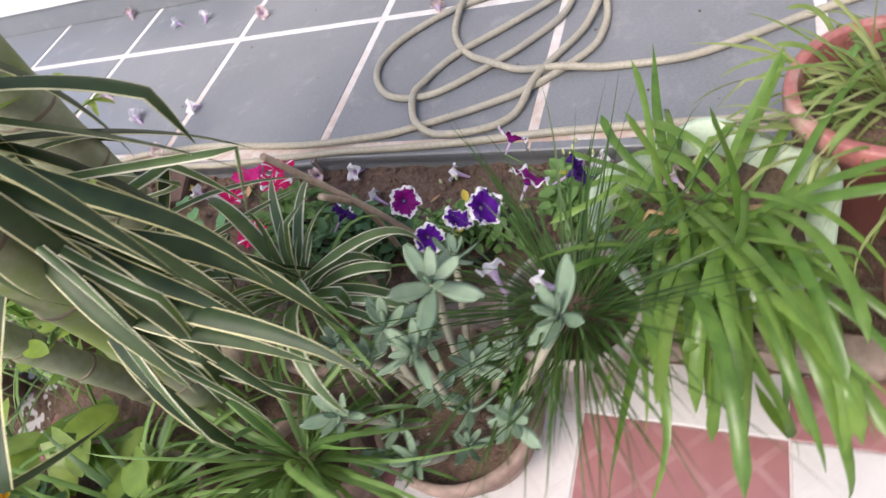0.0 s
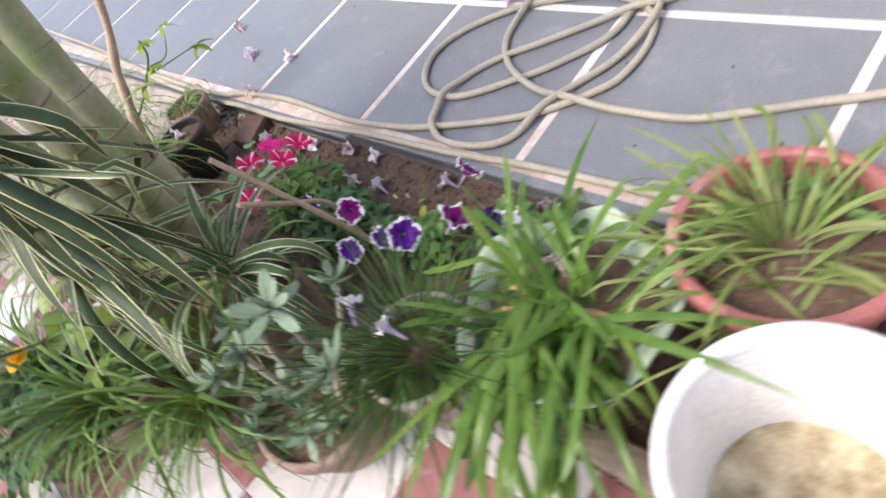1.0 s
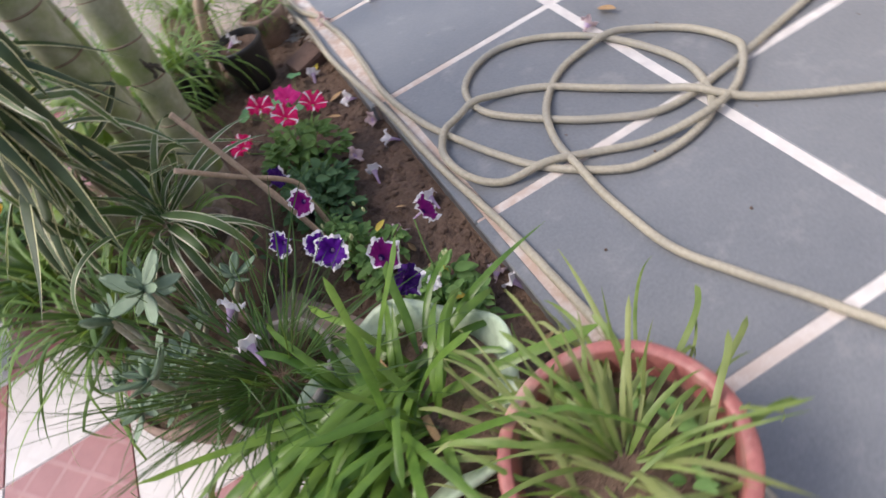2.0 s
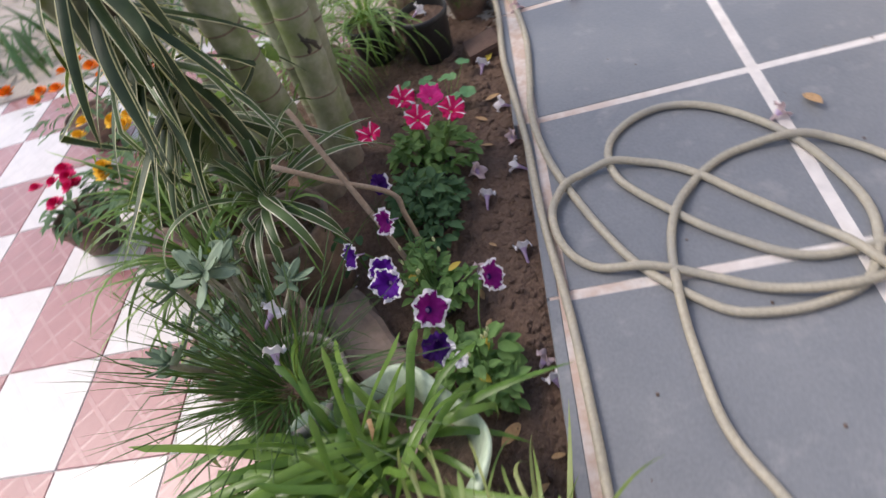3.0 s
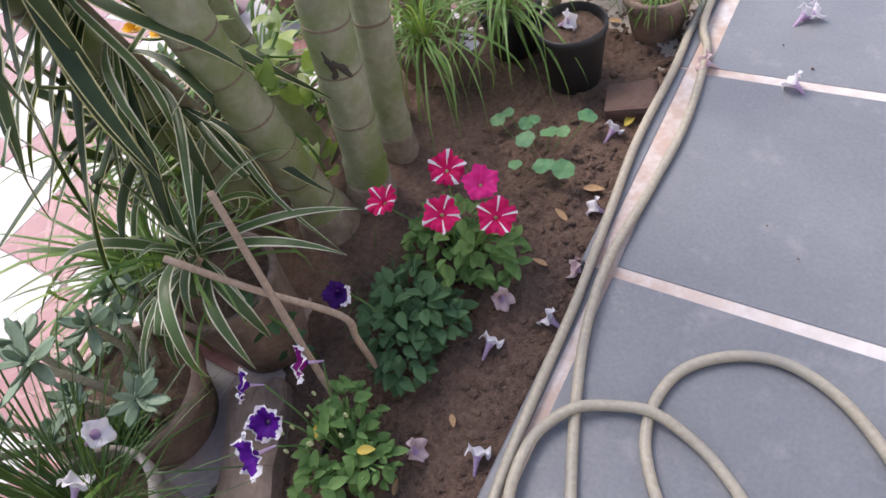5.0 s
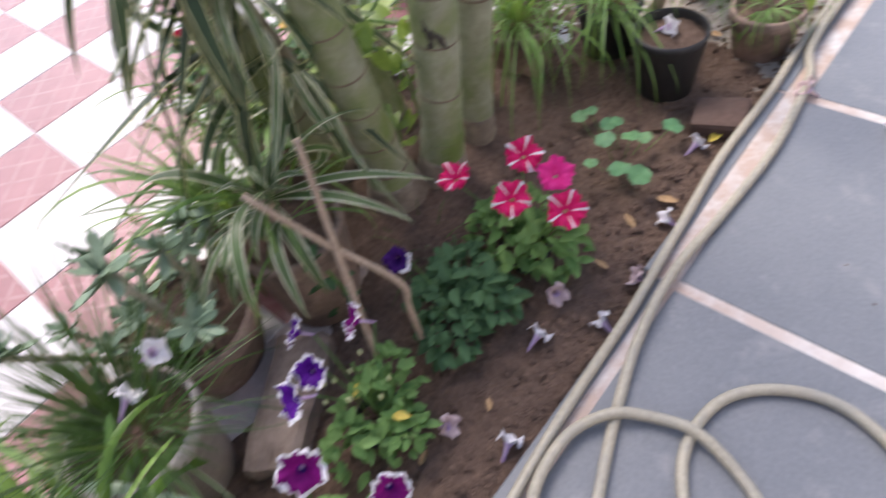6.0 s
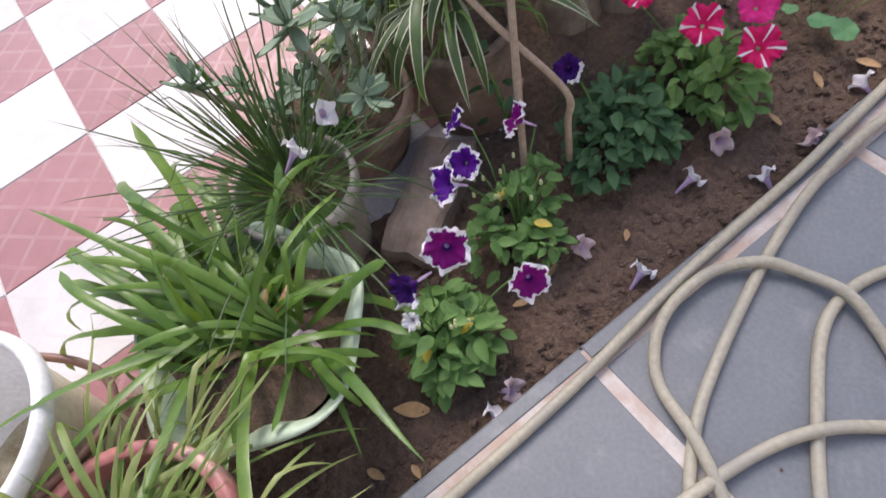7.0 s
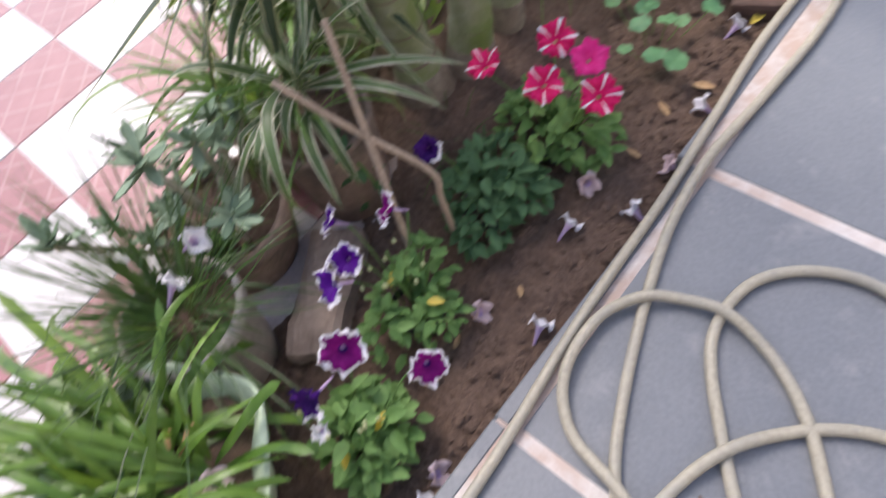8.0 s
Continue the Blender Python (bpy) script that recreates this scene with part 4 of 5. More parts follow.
bloom(mag, (-0.252, -0.641, 0.14), (0.62, -0.4, 0.65), 0.036, "edged", 11, MAG)
bloom(mag, (-0.136, -0.581, 0.127), (0.75, -0.35, 0.5), 0.03, "edged", 12, MAG)
bloom(mag, (-0.24, -0.729, 0.141), (0.2, -0.85, 0.45), 0.036, "half", 13, DRK, open_up=1.6)
bloom(mag, (-0.205, -0.745, 0.12), (0.4, -0.5, 0.7), 0.018, "plain", 14, PALE, label="withered white bloom", open_up=1.6)
rng = random.Random(9)
for e, spots in ((vio, 9), (mag, 6)):
    for i in range(spots):
        a, q = rng.uniform(0, 6.28), rng.uniform(0.02, 0.075)
        b = bmesh.new()
        bmesh.ops.create_icosphere(b, subdivisions=2, radius=0.004, matrix=Matrix.Diagonal((0.75, 0.75, 1.9, 1)))
        part("bud", b, BUD, e, m=Matrix.Translation((q * math.cos(a), q * math.sin(a), 0.14 + rng.random() * 0.035)))
        if i < 2:
            part("yellow_leaf", ovate(0.03, 0.018), YELLOW_LEAF, e, m=leaf_pose((q * math.cos(a), q * math.sin(a), 0.1), rng.uniform(0, 360), 20))

# ---- dry twigs ----
for k, way in enumerate((((-0.318, -0.445, -0.05), (-0.37, -0.4, 0.16), (-0.445, -0.335, 0.4), (-0.45, -0.332, 0.412)), ((-0.322, -0.34, -0.05), (-0.33, -0.336, 0.09), (-0.339, -0.331, 0.16), (-0.42, -0.385, 0.275), (-0.491, -0.425, 0.373)))):
    t = tagged(thing("dry_twig", "bare cut brown twig stuck in the soil", "twig", way[0]), group="dry twigs")
    part("branch", tube(bmesh.new(), smooth_path([Vector(q) - Vector(way[0]) for q in way], 6), lambda u, k=k: 0.0064 - 0.0012 * u + 0.0012 * math.exp(-((u - 0.4) / 0.03) ** 2), 10), TWIG, t)

# ---- far end of the bed ----
black = potted("black_pot", "black plastic nursery pot with dry soil and leaf scraps", "plant pot", (-0.302, 0.522, BED), pot_body(0.16, 0.08, 0.062, 0.006, 0.02, 0.005), BLACK_PLASTIC, 0.075, 0.135, 81)
for k, (x, y, r, h, s, m_, lab) in enumerate(((-0.64, 0.42, 0.085, 0.15, 82, TERRA, "thin green spider plant in a clay pot on the soil"), (-0.5, 0.6, 0.08, 0.14, 83, BLACK_PLASTIC, "thin green spider plant in a dark pot on the soil"), (-0.175, 0.74, 0.08, 0.12, 84, TERRA, "thin green spider plant in a clay pot beside the paving"),
                                             (-0.78, 0.62, 0.085, 0.14, 85, TERRA, "thin green spider plant in a clay pot on the soil"), (-0.42, 0.95, 0.09, 0.15, 86, TERRA, "thin green spider plant in a clay pot on the soil"))):
    e = potted("potted_green_spider_plant", lab, "potted plant", (x, y, BED), pot_body(h, r, r * 0.75, 0.008, 0.028, 0.009), m_, r - 0.012, h - 0.02, s)
    low = s == 84
    tuft(e, s, 40 if low else 105, h - 0.01, 0.03, (0.06, 0.16) if low else (0.2, 0.44), (0.0035, 0.0075), (5, 45) if low else (15, 85), (70, 165), GRASS, toward=-75, bias=0.4, floor=0.0, segs=10, bend=45)
for x, y, turn, sz in ((-0.135, 0.46, 14, (0.115, 0.09, 0.06)),):
    b = box(bmesh.new(), -sz[0] / 2, sz[0] / 2, -sz[1] / 2, sz[1] / 2, 0, sz[2], 0.011)
    for v in b.verts:
        v.co += Vector(noise.noise_vector(v.co * 40)) * 0.006
    o = part("brick", b, BRICK, None, smooth=False, m=pose(x, y, BED - 0.016, 5, -6, turn))
    tagged(o, "broken muddy red brick lying on the soil", "brick")

# edging stones between bed and pots
for x, y, turn, L, half in ((-0.455, -0.565, -56, 0.27, 0.055), (-0.575, -0.27, -80, 0.24, 0.055), (-0.472, -0.86, -88, 0.2, 0.026), (-0.472, -1.08, -90, 0.22, 0.026)):
    b = box(bmesh.new(), -L / 2, L / 2, -half, half, -0.09, -0.006, 0.018)
    bmesh.ops.subdivide_edges(b, edges=[e for e in b.edges if e.calc_length() > 0.06], cuts=5, use_grid_fill=True)
    for v in b.verts:
        v.co += Vector(noise.noise_vector(v.co * 22)) * 0.011 + Vector(noise.noise_vector(v.co * 70)) * 0.0025
    tagged(part("edging_stone", b, STONE_KERB, None, smooth=False, m=pose(x, y, 0.0, 0, 0, turn)), "muddy brown edging stone at the side of the bed", "edging stone", group="edging stones")

# wisps of fine dry grass at the foot of the palm
wisp = thing("grass_tuft", "wispy tuft of thin dull green grass at the palm foot", "grass", (-0.455, -0.175, BED))
tuft(wisp, 201, 46, 0.012, 0.035, (0.06, 0.15), (0.0014, 0.0026), (15, 75), (40, 130), DEEP_GRASS, "blades", toward=-40, bias=0.5, joined=True, segs=7, floor=0.012, bend=40)

# nasturtium seedlings
nast = thing("nasturtium", "seedling with round blue-green leaves low over the soil", "plant", (-0.27, 0.26, BED))
disc = None
for k, (x, y, s) in enumerate(((-0.397, 0.302, 0.9), (-0.323, 0.298, 0.85), (-0.256, 0.277, 1.0), (-0.24, 0.309, 0.8), (-0.202, 0.357, 1.1), (-0.297, 0.242, 1.1), (-0.239, 0.203, 1.25), (-0.191, 0.196, 1.2), (-0.286, 0.168, 0.75), (-0.385, 0.33, 0.8), (-0.31, 0.315, 0.7))):
    at = Vector((x + 0.27, y - 0.26, 0.04 + 0.012 * (k % 3)))
    if disc is None:
        b = bmesh.new()
        c = b.verts.new((0, 0, -0.002))
        rim = [b.verts.new((0.02 * math.cos(a) * (1 + 0.05 * math.sin(9 * a)), 0.02 * math.sin(a) * (1 + 0.05 * math.sin(9 * a)), 0.002 * math.sin(4 * a))) for a in (6.2832 * i / 28 for i in range(28))]
        for i in range(28):
            b.faces.new((c, rim[i], rim[(i + 1) % 28]))
        disc = part("leaf", b, ROUND_LEAF, nast, m=facing(at, (0.2 * math.sin(k * 2), -0.2, 1), k, s))
    else:
        again(disc, nast, facing(at, (0.25 * math.sin(k * 2), 0.2 * math.cos(k * 3), 1), k, s))
    part("stalk", tube(bmesh.new(), smooth_path([at, at * 0.75 - Vector((0, 0, 0.015)), Vector((at.x * 0.5, at.y * 0.5, 0))], 4), 0.001, 5), PETUNIA_LEAF, nast)


# ---- pothos and leafy sprigs ----
def heart(length, width):
    bm = bmesh.new()
    rows = []
    for i in range(9):
        t = i / 8
        w = width / 2 * (1 - t) ** 0.7 * (0.75 + 1.3 * t) if t > 0.05 else width / 2 * 0.6
        back = -0.12 * length * (1 - t) ** 4
        rows.append([bm.verts.new((t * length + back * abs(c) * 1.6, c * w, -0.2 * length * t * t + 0.12 * w * abs(c))) for c in (-1, -0.5, 0, 0.5, 1)])
    for a, b in zip(rows, rows[1:]):
        for k in range(4):
            bm.faces.new((a[k], a[k + 1], b[k + 1], b[k]))
    return bm


def vine(label, at, spots, size, mat, seed, name="pothos"):
    e = thing(name, label, "plant", at)
    rng = random.Random(seed)
    way = [Vector(q) - Vector(at) for q in spots]
    path = smooth_path(way, 8)
    part("vine_stem", tube(bmesh.new(), path, 0.003, 7), PETUNIA_LEAF, e)
    leaf = None
    for i, q in enumerate(path[2::2]):
        p = q + Vector((rng.uniform(-0.03, 0.03), rng.uniform(-0.03, 0.03), rng.uniform(0, 0.03)))
        m = leaf_pose(p, rng.uniform(180, 360), rng.uniform(-30, 35), rng.uniform(-30, 30), rng.uniform(0.6, 1.15))
        if leaf is None:
            leaf = part("leaf", heart(size, size * 0.8), mat, e, m=m)
        else:
            again(leaf, e, m)
    return e


vine("yellow-green heart-leaved pothos on the soil by the palm", (-0.84, -0.06, 0.0), [(-0.84, -0.06, 0.0), (-0.86, -0.12, 0.15), (-0.9, -0.02, 0.1), (-0.84, 0.06, 0.18), (-0.95, 0.12, 0.1), (-0.86, 0.2, 0.2)], 0.08, POTHOS, 91)
vine("yellow-green heart-leaved pothos climbing a palm stem", (-0.62, 0.0, 0.03), [(-0.62, -0.04, 0.03), (-0.63, -0.03, 0.15), (-0.65, -0.06, 0.3), (-0.56, -0.1, 0.42), (-0.6, -0.13, 0.55), (-0.55, -0.2, 0.68)], 0.05, POTHOS, 92)
vine("yellow-green heart-leaved pothos behind the palm stems", (-0.8, 0.16, 0.03), [(-0.8, 0.16, 0.03), (-0.75, 0.12, 0.16), (-0.68, 0.16, 0.22), (-0.72, 0.06, 0.3), (-0.76, -0.04, 0.36)], 0.055, POTHOS, 93)

vine("yellow-green pothos climbing between the palm stems", (-0.68, 0.08, 0.02), [(-0.68, 0.08, 0.02), (-0.68, 0.07, 0.2), (-0.69, 0.0, 0.29), (-0.67, -0.05, 0.33), (-0.68, 0.06, 0.36), (-0.7, 0.12, 0.42)], 0.055, POTHOS, 94)

vine("small dark-leaved weed climbing beside the clay pot", (-0.47, -0.36, BED), [(-0.47, -0.36, BED), (-0.475, -0.365, 0.06), (-0.49, -0.37, 0.12), (-0.5, -0.38, 0.16), (-0.485, -0.39, 0.19)], 0.026, PETUNIA_DARK, 95, "weed")
# thin shrub sprig at the bed's far end
sprig = thing("leafy_sprig", "thin woody sprig with a few bright green leaves", "shrub", (-0.33, 0.56, BED))
part("branch", tube(bmesh.new(), smooth_path([(-0.1, 0.06, 0), (-0.026, 0.06, 0.224), (0.013, 0.06, 0.306), (0.057, 0.06, 0.389), (0.138, 0.06, 0.505), (0.25, 0.06, 0.75)]), lambda t: 0.017 - 0.005 * t + 0.0015 * math.sin(31 * t), 9), TWIG, sprig)
part("twig", tube(bmesh.new(), smooth_path([(-0.02, 0.06, 0.235), (0.06, 0.02, 0.3), (0.13, -0.01, 0.37), (0.147, -0.008, 0.42)]), 0.0035, 7), PETUNIA_LEAF, sprig)
part("twig", tube(bmesh.new(), smooth_path([(0.116, -0.01, 0.35), (0.17, -0.012, 0.34), (0.21, -0.013, 0.38), (0.226, -0.013, 0.412)]), 0.002, 6), PETUNIA_LEAF, sprig)
part("twig", tube(bmesh.new(), smooth_path([(0.1, 0.0, 0.33), (0.17, -0.008, 0.32), (0.23, -0.01, 0.31), (0.268, -0.011, 0.302)]), 0.002, 6), PETUNIA_LEAF, sprig)
leaf = None
rng = random.Random(7)
for c in ((0.226, -0.013, 0.41), (0.267, -0.011, 0.3), (0.147, -0.008, 0.41), (0.116, -0.016, 0.345), (0.06, -0.02, 0.325)):
    for i in range(5):
        m = leaf_pose(Vector(c), i * 72 + rng.uniform(-20, 20), rng.uniform(-25, 25), 0, rng.uniform(0.7, 1.1))
        if leaf is None:
            leaf = part("leaf", ovate(0.05, 0.027, 0.2, 1.0, 0.45), SPRIG, sprig, m=m)
        else:
            again(leaf, sprig, m)

# ---- marigolds and red flowers over the checker floor ----
def flower_bush(name, label, at, mats, count, seed, r=0.12, h=0.14, leaves=70):
    e = potted(name, label, "potted plant", at, pot_body(0.13, 0.09, 0.065, 0.01, 0.025, 0.01), TERRA, 0.078, 0.11, seed)
    rng = random.Random(seed)
    leaf = None
    for i in range(leaves):
        a, q = rng.uniform(0, 360), rng.random() ** 0.5
        m = leaf_pose((q * r * math.cos(radians(a)), q * r * math.sin(radians(a)), 0.12 + h * (1 - 0.6 * q * q) * rng.random()), a, rng.uniform(-25, 35), 0, rng.uniform(0.7, 1.2))
        if leaf is None:
            leaf = part("leaf", ovate(0.05, 0.02), PETUNIA_DARK, e, m=m)
        else:
            again(leaf, e, m)
    head = None
    for i in range(count):
        a, q = rng.uniform(0, 360), rng.random() ** 0.5 * r
        m = facing((q * math.cos(radians(a)), q * math.sin(radians(a)), 0.13 + h * rng.uniform(0.85, 1.1)), (rng.uniform(-0.4, 0.4), rng.uniform(-0.4, 0.4), 1), a, rng.uniform(0.8, 1.2))
        if head is None:
            b = bmesh.new()
            for ring in range(4):
                for k in range(12):
                    mm = Matrix.Rotation(6.2832 * (k + 0.5 * ring) / 12, 4, "Z") @ Matrix.Translation((0.002, 0, 0.003 * ring)) @ Matrix.Rotation(-radians(10 + 20 * ring), 4, "Y")
                    L, W = 0.024 - 0.004 * ring, 0.006
                    vs = [b.verts.new(mm @ Vector(c)) for c in ((0, 0, 0), (L * 0.6, -W, 0), (L, -W * 0.6, 0.002), (L, W * 0.6, 0.002), (L * 0.6, W, 0))]
                    b.faces.new(vs)
            head = part("flower_head", b, mats, e, m=m)
        else:
            again(head, e, m)
    return e


flower_bush("potted_yellow_shrub", "shrub with many yellowed leaves in a clay pot by the tiles", (-1.13, 0.06, FLOOR), YELLOW_PETAL, 14, 101, 0.17, 0.17, 230)
flower_bush("potted_marigold", "orange marigolds in a clay pot on the checker floor", (-1.6, 0.56, FLOOR), ORANGE_PETAL, 8, 102, 0.18, 0.16)
flower_bush("potted_marigold", "leafy orange marigold in a clay pot on the checker floor", (-1.3, 0.62, FLOOR), ORANGE_PETAL, 3, 104, 0.18, 0.14)
flower_bush("potted_red_flower", "bright red flowers in a clay pot on the checker floor", (-1.36, -0.02, FLOOR), RED_PETAL, 7, 103, 0.08, 0.1)

# far garden soil behind the checker floor, with low mixed greenery
far = thing("far_bed", "dusty brown garden soil beyond the checker floor", "ground", kind="structure")
part("soil", box(bmesh.new(), -7, -0.53, 1.12, 7.9, -0.1, FLOOR + 0.014, 0.01), DUST, far)
rng = random.Random(31)
green = bmesh.new()
for i in range(420):
    x, y = rng.uniform(-3.6, -0.75), 1.2 + 1.6 * rng.random() ** 1.6
    blade(green, (x, y, FLOOR + 0.012), rng.uniform(0, 360), rng.uniform(0.12, 0.36), rng.uniform(0.01, 0.03), rng.uniform(35, 85), rng.uniform(30, 110), FLOOR + 0.014, 0.3, segs=7, bend=rng.uniform(-30, 30))
tagged(part("far_greenery", green, PETUNIA_DARK), "low mixed green leaves growing beyond the checker floor", "plants", kind="stuff")

# ---- fallen blossoms and leaves ----
shed = {"white": PALE, "pink": [BLUSH_PETAL, WHITE_PETAL, LILAC_PETAL, BLUSH_PETAL]}
protos = {}
rng = random.Random(12)


def trumpet(seed):
    """Wilted funnel flower: thin lilac tube opening into five crumpled white lobes; +z looks out of the mouth."""
    rng = random.Random(seed)
    ph = [rng.random() * 6.28 for _ in range(4)]
    bm = bmesh.new()
    rings = []
    for j, (r, z) in enumerate(((0.0018, -0.046), (0.0028, -0.04), (0.0034, -0.028), (0.0048, -0.016), (0.0082, -0.006), (0.0135, 0.0), (0.019, 0.003), (0.0235, 0.0035), (0.026, 0.001))):
        u = max(0.0, (j - 3) / 5)
        ring = []
        for k in range(40):
            a = 6.28318 * k / 40
            q = r * (1 + u * (0.2 * abs(math.cos(2.5 * a + ph[0])) ** 0.7 - 0.14) + 0.05 * u * math.sin(9 * a + ph[1]))
            lift = u * u * (0.006 * math.sin(5 * a + ph[2]) + 0.0045 * math.sin(3 * a + ph[3]))
            ring.append(bm.verts.new((q * math.cos(a) + 0.006 * (z / 0.046) ** 2, q * math.sin(a) * (1 - 0.25 * u), z + lift)))
        rings.append(ring)
    for j, (lo, hi) in enumerate(zip(rings, rings[1:])):
        for k in range(40):
            f = bm.faces.new((lo[k], lo[(k + 1) % 40], hi[(k + 1) % 40], hi[k]))
            f.material_index = 3 if j < 3 else 2 if j == 3 else 0
    bm.faces.new(rings[0][::-1])
    return bm


def fallen(x, y, z, az, style="white", r=0.029):
    e = thing("fallen_blossom", "wilted pale lilac-white trumpet blossom fallen on the " + ("soil" if x < -0.06 else "stone paving"), "blossom", (x, y, z), group="fallen blossoms")
    m = Matrix.Rotation(radians(az), 4, "Z") @ Matrix.Rotation(radians(62), 4, "Y") @ Matrix.Scale(r / 0.029, 4)
    m.translation = (0, 0, 0.017)
    if style in protos:
        again(protos[style], e, m)
    else:
        protos[style] = part("trumpet", trumpet(30 + len(protos)), shed[style], e, m=m)
    return e


for x, y, az, st in ((-0.164, -0.2, 80, "white"), (-0.09, -0.12, 170, "white"), (-0.18, -0.12, -30, "pink"), (-0.11, 0.15, 190, "white"), (-0.145, 0.365, 70, "white"), (-0.19, -0.43, 30, "pink"), (-0.094, -0.39, 100, "white"), (-0.067, -0.72, 120, "white"), (-0.075, -0.68, 40, "pink"), (-0.09, 0.0, 200, "pink")):
    fallen(x, y, bed_height(x, y) + 0.002, az, st)
for x, y, az, st in ((0.51, -0.19, 20, "pink"), (0.16, 0.55, 160, "white"), (0.14, 0.78, 60, "white"), (-0.02, 0.57, 200, "pink"), (0.78, 1.28, 40, "pink"), (0.65, 0.94, 90, "white"), (0.67, 0.8, 10, "white"), (0.62, 0.51, 220, "pink"), (0.16, 0.79, 30, "white"), (0.27, 1.03, 80, "pink")):
    fallen(x, y, 0.002, az, st)
for x, y, z, az in ((-0.516, -0.654, 0.222, 40), (-0.52, -0.72, 0.19, 100), (-0.302, 0.515, 0.106, 0)):
    fallen(x, y, z, az, "white")
fallen(-0.266, -0.877, 0.128, 60, "pink", 0.027)

dead = {}
for k, (x, y, s, mt) in enumerate(((-0.15, 0.2, 1.0, DEAD_LEAF), (-0.13, 0.39, 1.0, YELLOW_LEAF), (-0.15, 0.11, 0.8, DEAD_LEAF), (-0.14, -0.8, 1.25, DEAD_LEAF), (-0.17, -0.35, 0.6, DEAD_LEAF), (-0.13, -0.93, 0.8, DEAD_LEAF), (-0.19, -0.51, 0.6, DEAD_LEAF), (-0.14, -0.01, 0.7, DEAD_LEAF), (-0.18, -0.56, 0.7, DEAD_LEAF),
                                 (-0.3, 0.75, 1.0, DEAD_LEAF), (-0.2, 0.9, 1.0, YELLOW_LEAF), (-0.12, 0.82, 0.9, DEAD_LEAF), (-0.5, 0.75, 1.0, DEAD_LEAF), (0.575, -0.138, 1.4, DEAD_LEAF), (-0.09, -0.87, 0.6, DEAD_LEAF))):
    z = bed_height(x, y) + 0.005 if x < -0.06 else 0.004
    m = leaf_pose((x, y, z), k * 77, 8, rng.uniform(-20, 20), s)
    o = new("fallen_leaf", dead[mt.name].data) if mt.name in dead else part("fallen_leaf", ovate(0.045, 0.022, 0.35, 1, -0.1), mt)
    dead[mt.name] = o
    o.matrix_basis = m
    tagged(o, "dry curled leaf fallen on the " + ("soil" if x < -0.06 else "stone paving"), "leaf", group="fallen leaves")

# soil crumbs
rng = random.Random(15)
b = bmesh.new()
lump = bmesh.new()
bmesh.ops.create_icosphere(lump, subdivisions=1, radius=1)
shape, tris = [v.co.copy() for v in lump.verts], [[v.index for v in f.verts] for f in lump.faces]
lump.free()
for i in range(3600):
    x, y = -0.065 - 0.36 * rng.random() ** 1.5, rng.uniform(-1.1, 1.0)
    r = 0.0022 + 0.011 * rng.random() ** 4
    z = bed_height(x, y) + r * 0.05
    flat, wide = rng.uniform(0.4, 0.8), rng.uniform(0.7, 1.3)
    vs = [b.verts.new((x + c.x * r * wide * rng.uniform(0.6, 1.2), y + c.y * r * rng.uniform(0.6, 1.2), z + c.z * r * flat * rng.uniform(0.7, 1.2))) for c in shape]
    for t in tris:
        b.faces.new([vs[k] for k in t])
tagged(part("soil_crumbs", b, SOIL, smooth=False), "scattered crumbs of brown soil", "soil", kind="stuff")

# specks of grit on the paving
grit = bmesh.new()
for i in range(26):
    x, y, r = rng.uniform(0.02, 0.9), rng.uniform(-0.95, 1.0), rng.uniform(0.0016, 0.0038)
    vs = [grit.verts.new((x + c.x * r * rng.uniform(0.7, 1.3), y + c.y * r * rng.uniform(0.7, 1.3), 0.0006 + r * 0.4 + c.z * r * 0.55)) for c in shape]
    for t in tris:
        grit.faces.new([vs[k] for k in t])
tagged(part("paving_grit", grit, SOIL, smooth=False), "dark specks of soil scattered on the stone paving", "grit", kind="stuff")

# ---- paving stones and checker tiles ----
made = {}


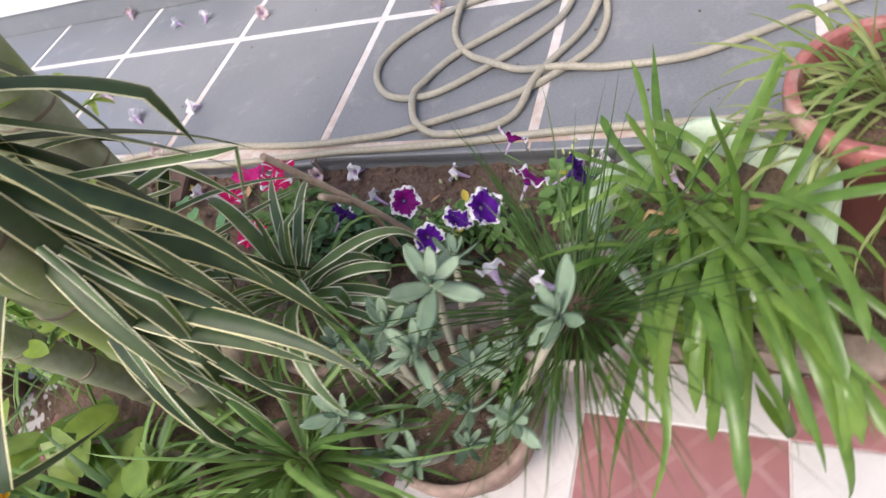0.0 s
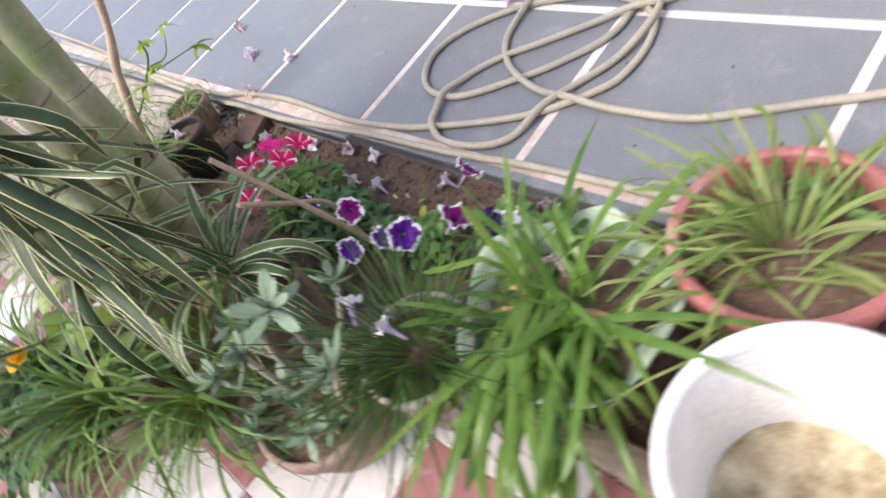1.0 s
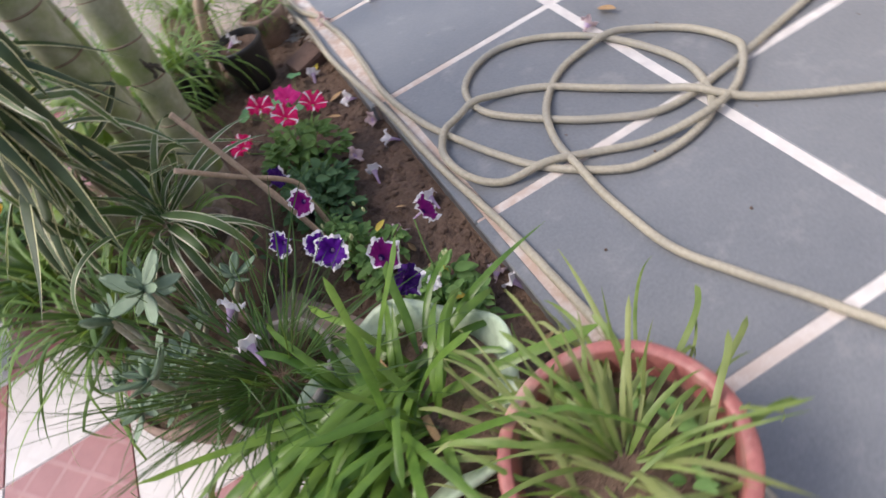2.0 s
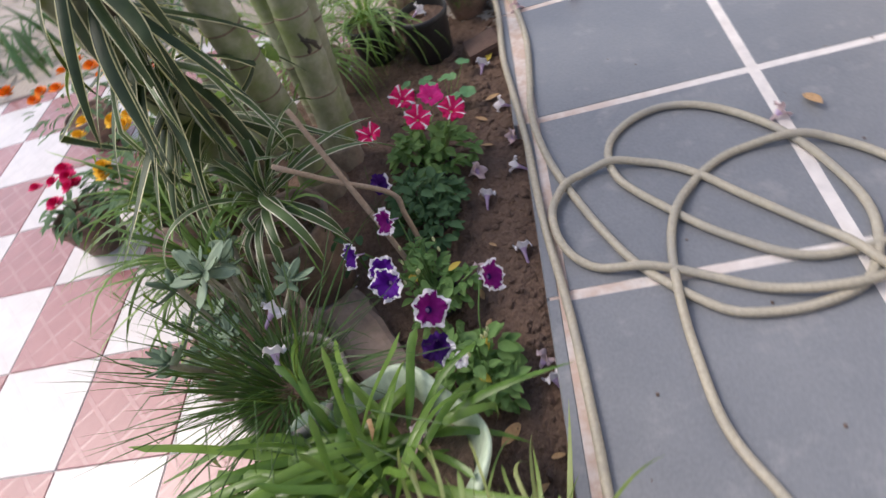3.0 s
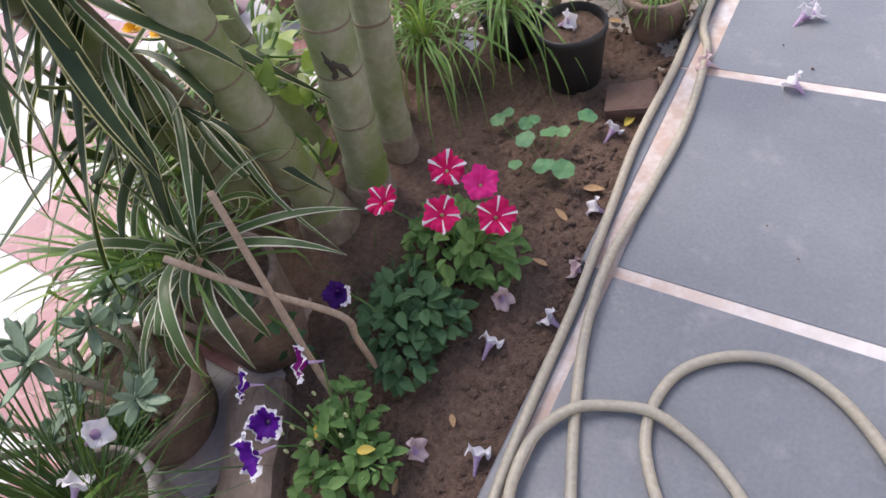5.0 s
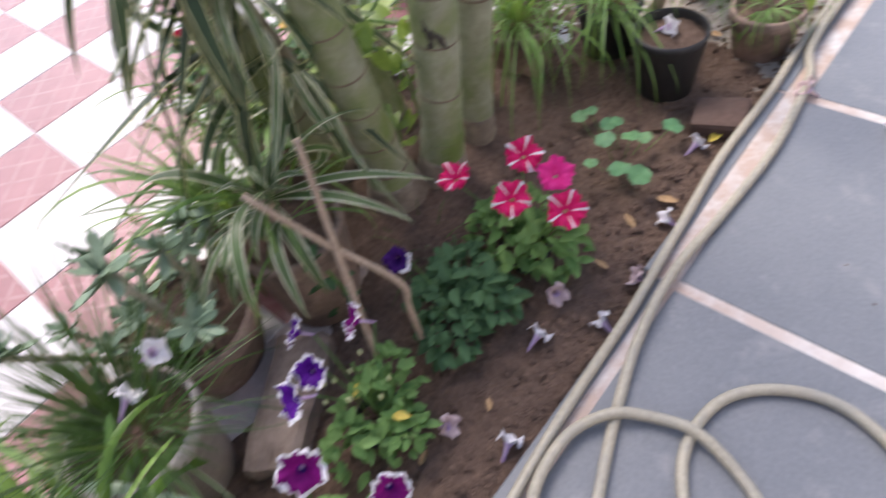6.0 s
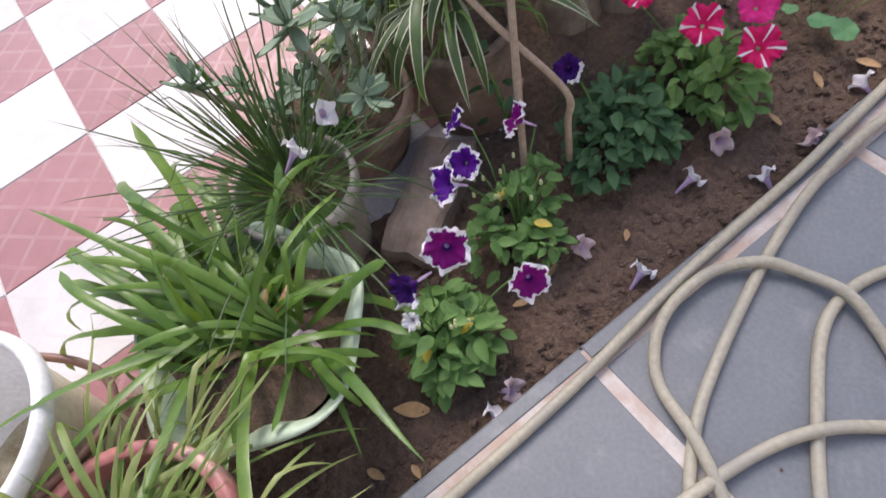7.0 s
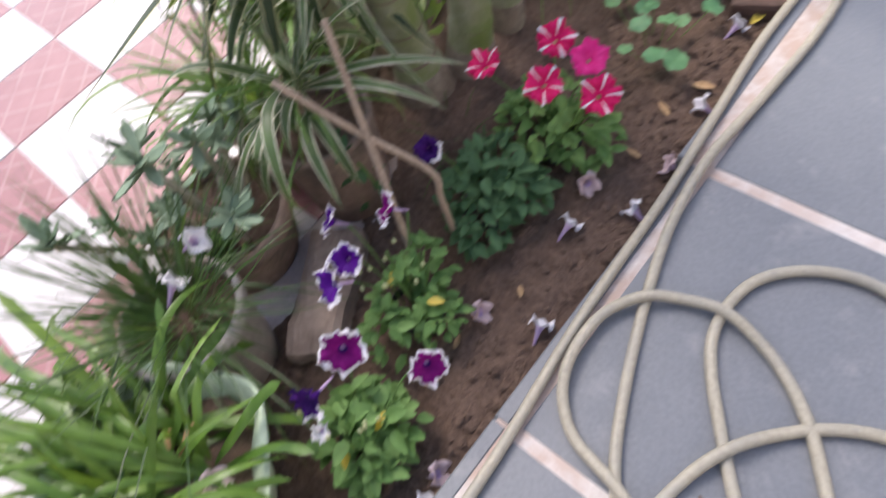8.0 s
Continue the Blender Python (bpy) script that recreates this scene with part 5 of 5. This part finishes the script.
def slab(name, w, d, h, mat, parent, x, y, top, bevel):
    key = (name, round(w, 3), round(d, 3), mat.name)
    if key not in made:
        bm = bmesh.new()
        vs = [[bm.verts.new((sx * (w / 2 - i), sy * (d / 2 - i), z)) for sx, sy in ((-1, -1), (1, -1), (1, 1), (-1, 1))] for i, z in ((0, -h), (0, -bevel), (bevel, 0))]
        for a, c in zip(vs, vs[1:]):
            for k in range(4):
                bm.faces.new((a[k], a[(k + 1) % 4], c[(k + 1) % 4], c[k]))
        bm.faces.new(vs[2])
        made[key] = part(name, bm, mat, parent, smooth=False, m=Matrix.Translation((x, y, top)))
        return made[key]
    return again(made[key], parent, Matrix.Translation((x, y, top)))


rng = random.Random(20)
COLUMNS = [(-0.01, 0.5)] + [(0.524 + 0.565 * k, 0.524 + 0.565 * k + 0.543) for k in range(9)]
for j in range(-9, 10):
    y0, y1 = TILE * j + 0.011, TILE * (j + 1) - 0.011
    slab("nosing", 0.026, y1 - y0 + 0.018, 0.03, STONE, paving, -0.043 if j < 0 else -0.062, (y0 + y1) / 2, 0.0, 0.003)
    for x0, x1 in COLUMNS:
        slab("paving_stone", x1 - x0, y1 - y0, 0.02, STONE, paving, (x0 + x1) / 2, (y0 + y1) / 2, rng.uniform(-0.001, 0.0005), 0.002)

checker = thing("checker_floor", "red and white checkered cement tile floor", "floor", kind="structure")
b = box(bmesh.new(), -7, -0.5, -1.34, 8, -0.11, FLOOR - 0.003)
box(b, -7, -0.06, -6, -1.341, -0.11, FLOOR - 0.003)
part("grout", b, GROUT, checker, smooth=False)
CK = 0.297
rest = {0: bmesh.new(), 1: bmesh.new()}
near_count = 0
for i in range(-19, 4):
    for j in range(-18, 28):
        x0, y0 = -1.2 + CK * i, -0.46 + CK * j
        x1 = min(x0 + CK, -0.06)
        red_one = (i + j) % 2 == 1
        cx, cy = (x0 + x1) / 2, y0 + CK / 2
        if cx > -0.5 and -1.3 < cy < 2.3:
            if i > 2 or cy > -0.62:
                continue
            x1 = -0.502
            cx = (x0 + x1) / 2
        if -3.4 < cx and -2.2 < cy < 2.4 and near_count < 300:
            near_count += 1
            slab("tile", x1 - x0 - 0.003, CK - 0.003, 0.012, RED_TILE if red_one else WHITE_TILE, checker, cx, cy, FLOOR + rng.uniform(-0.0006, 0.0006), 0.0015)
        else:
            box(rest[int(red_one)], x0 + 0.0015, x1 - 0.0015, y0 + 0.0015, y0 + CK - 0.0015, FLOOR - 0.012, FLOOR)
part("outer_tiles", rest[1], RED_TILE, checker, "red cement tiles", smooth=False)["kind"] = "stuff"
part("outer_tiles", rest[0], WHITE_TILE, checker, "white cement tiles", smooth=False)["kind"] = "stuff"
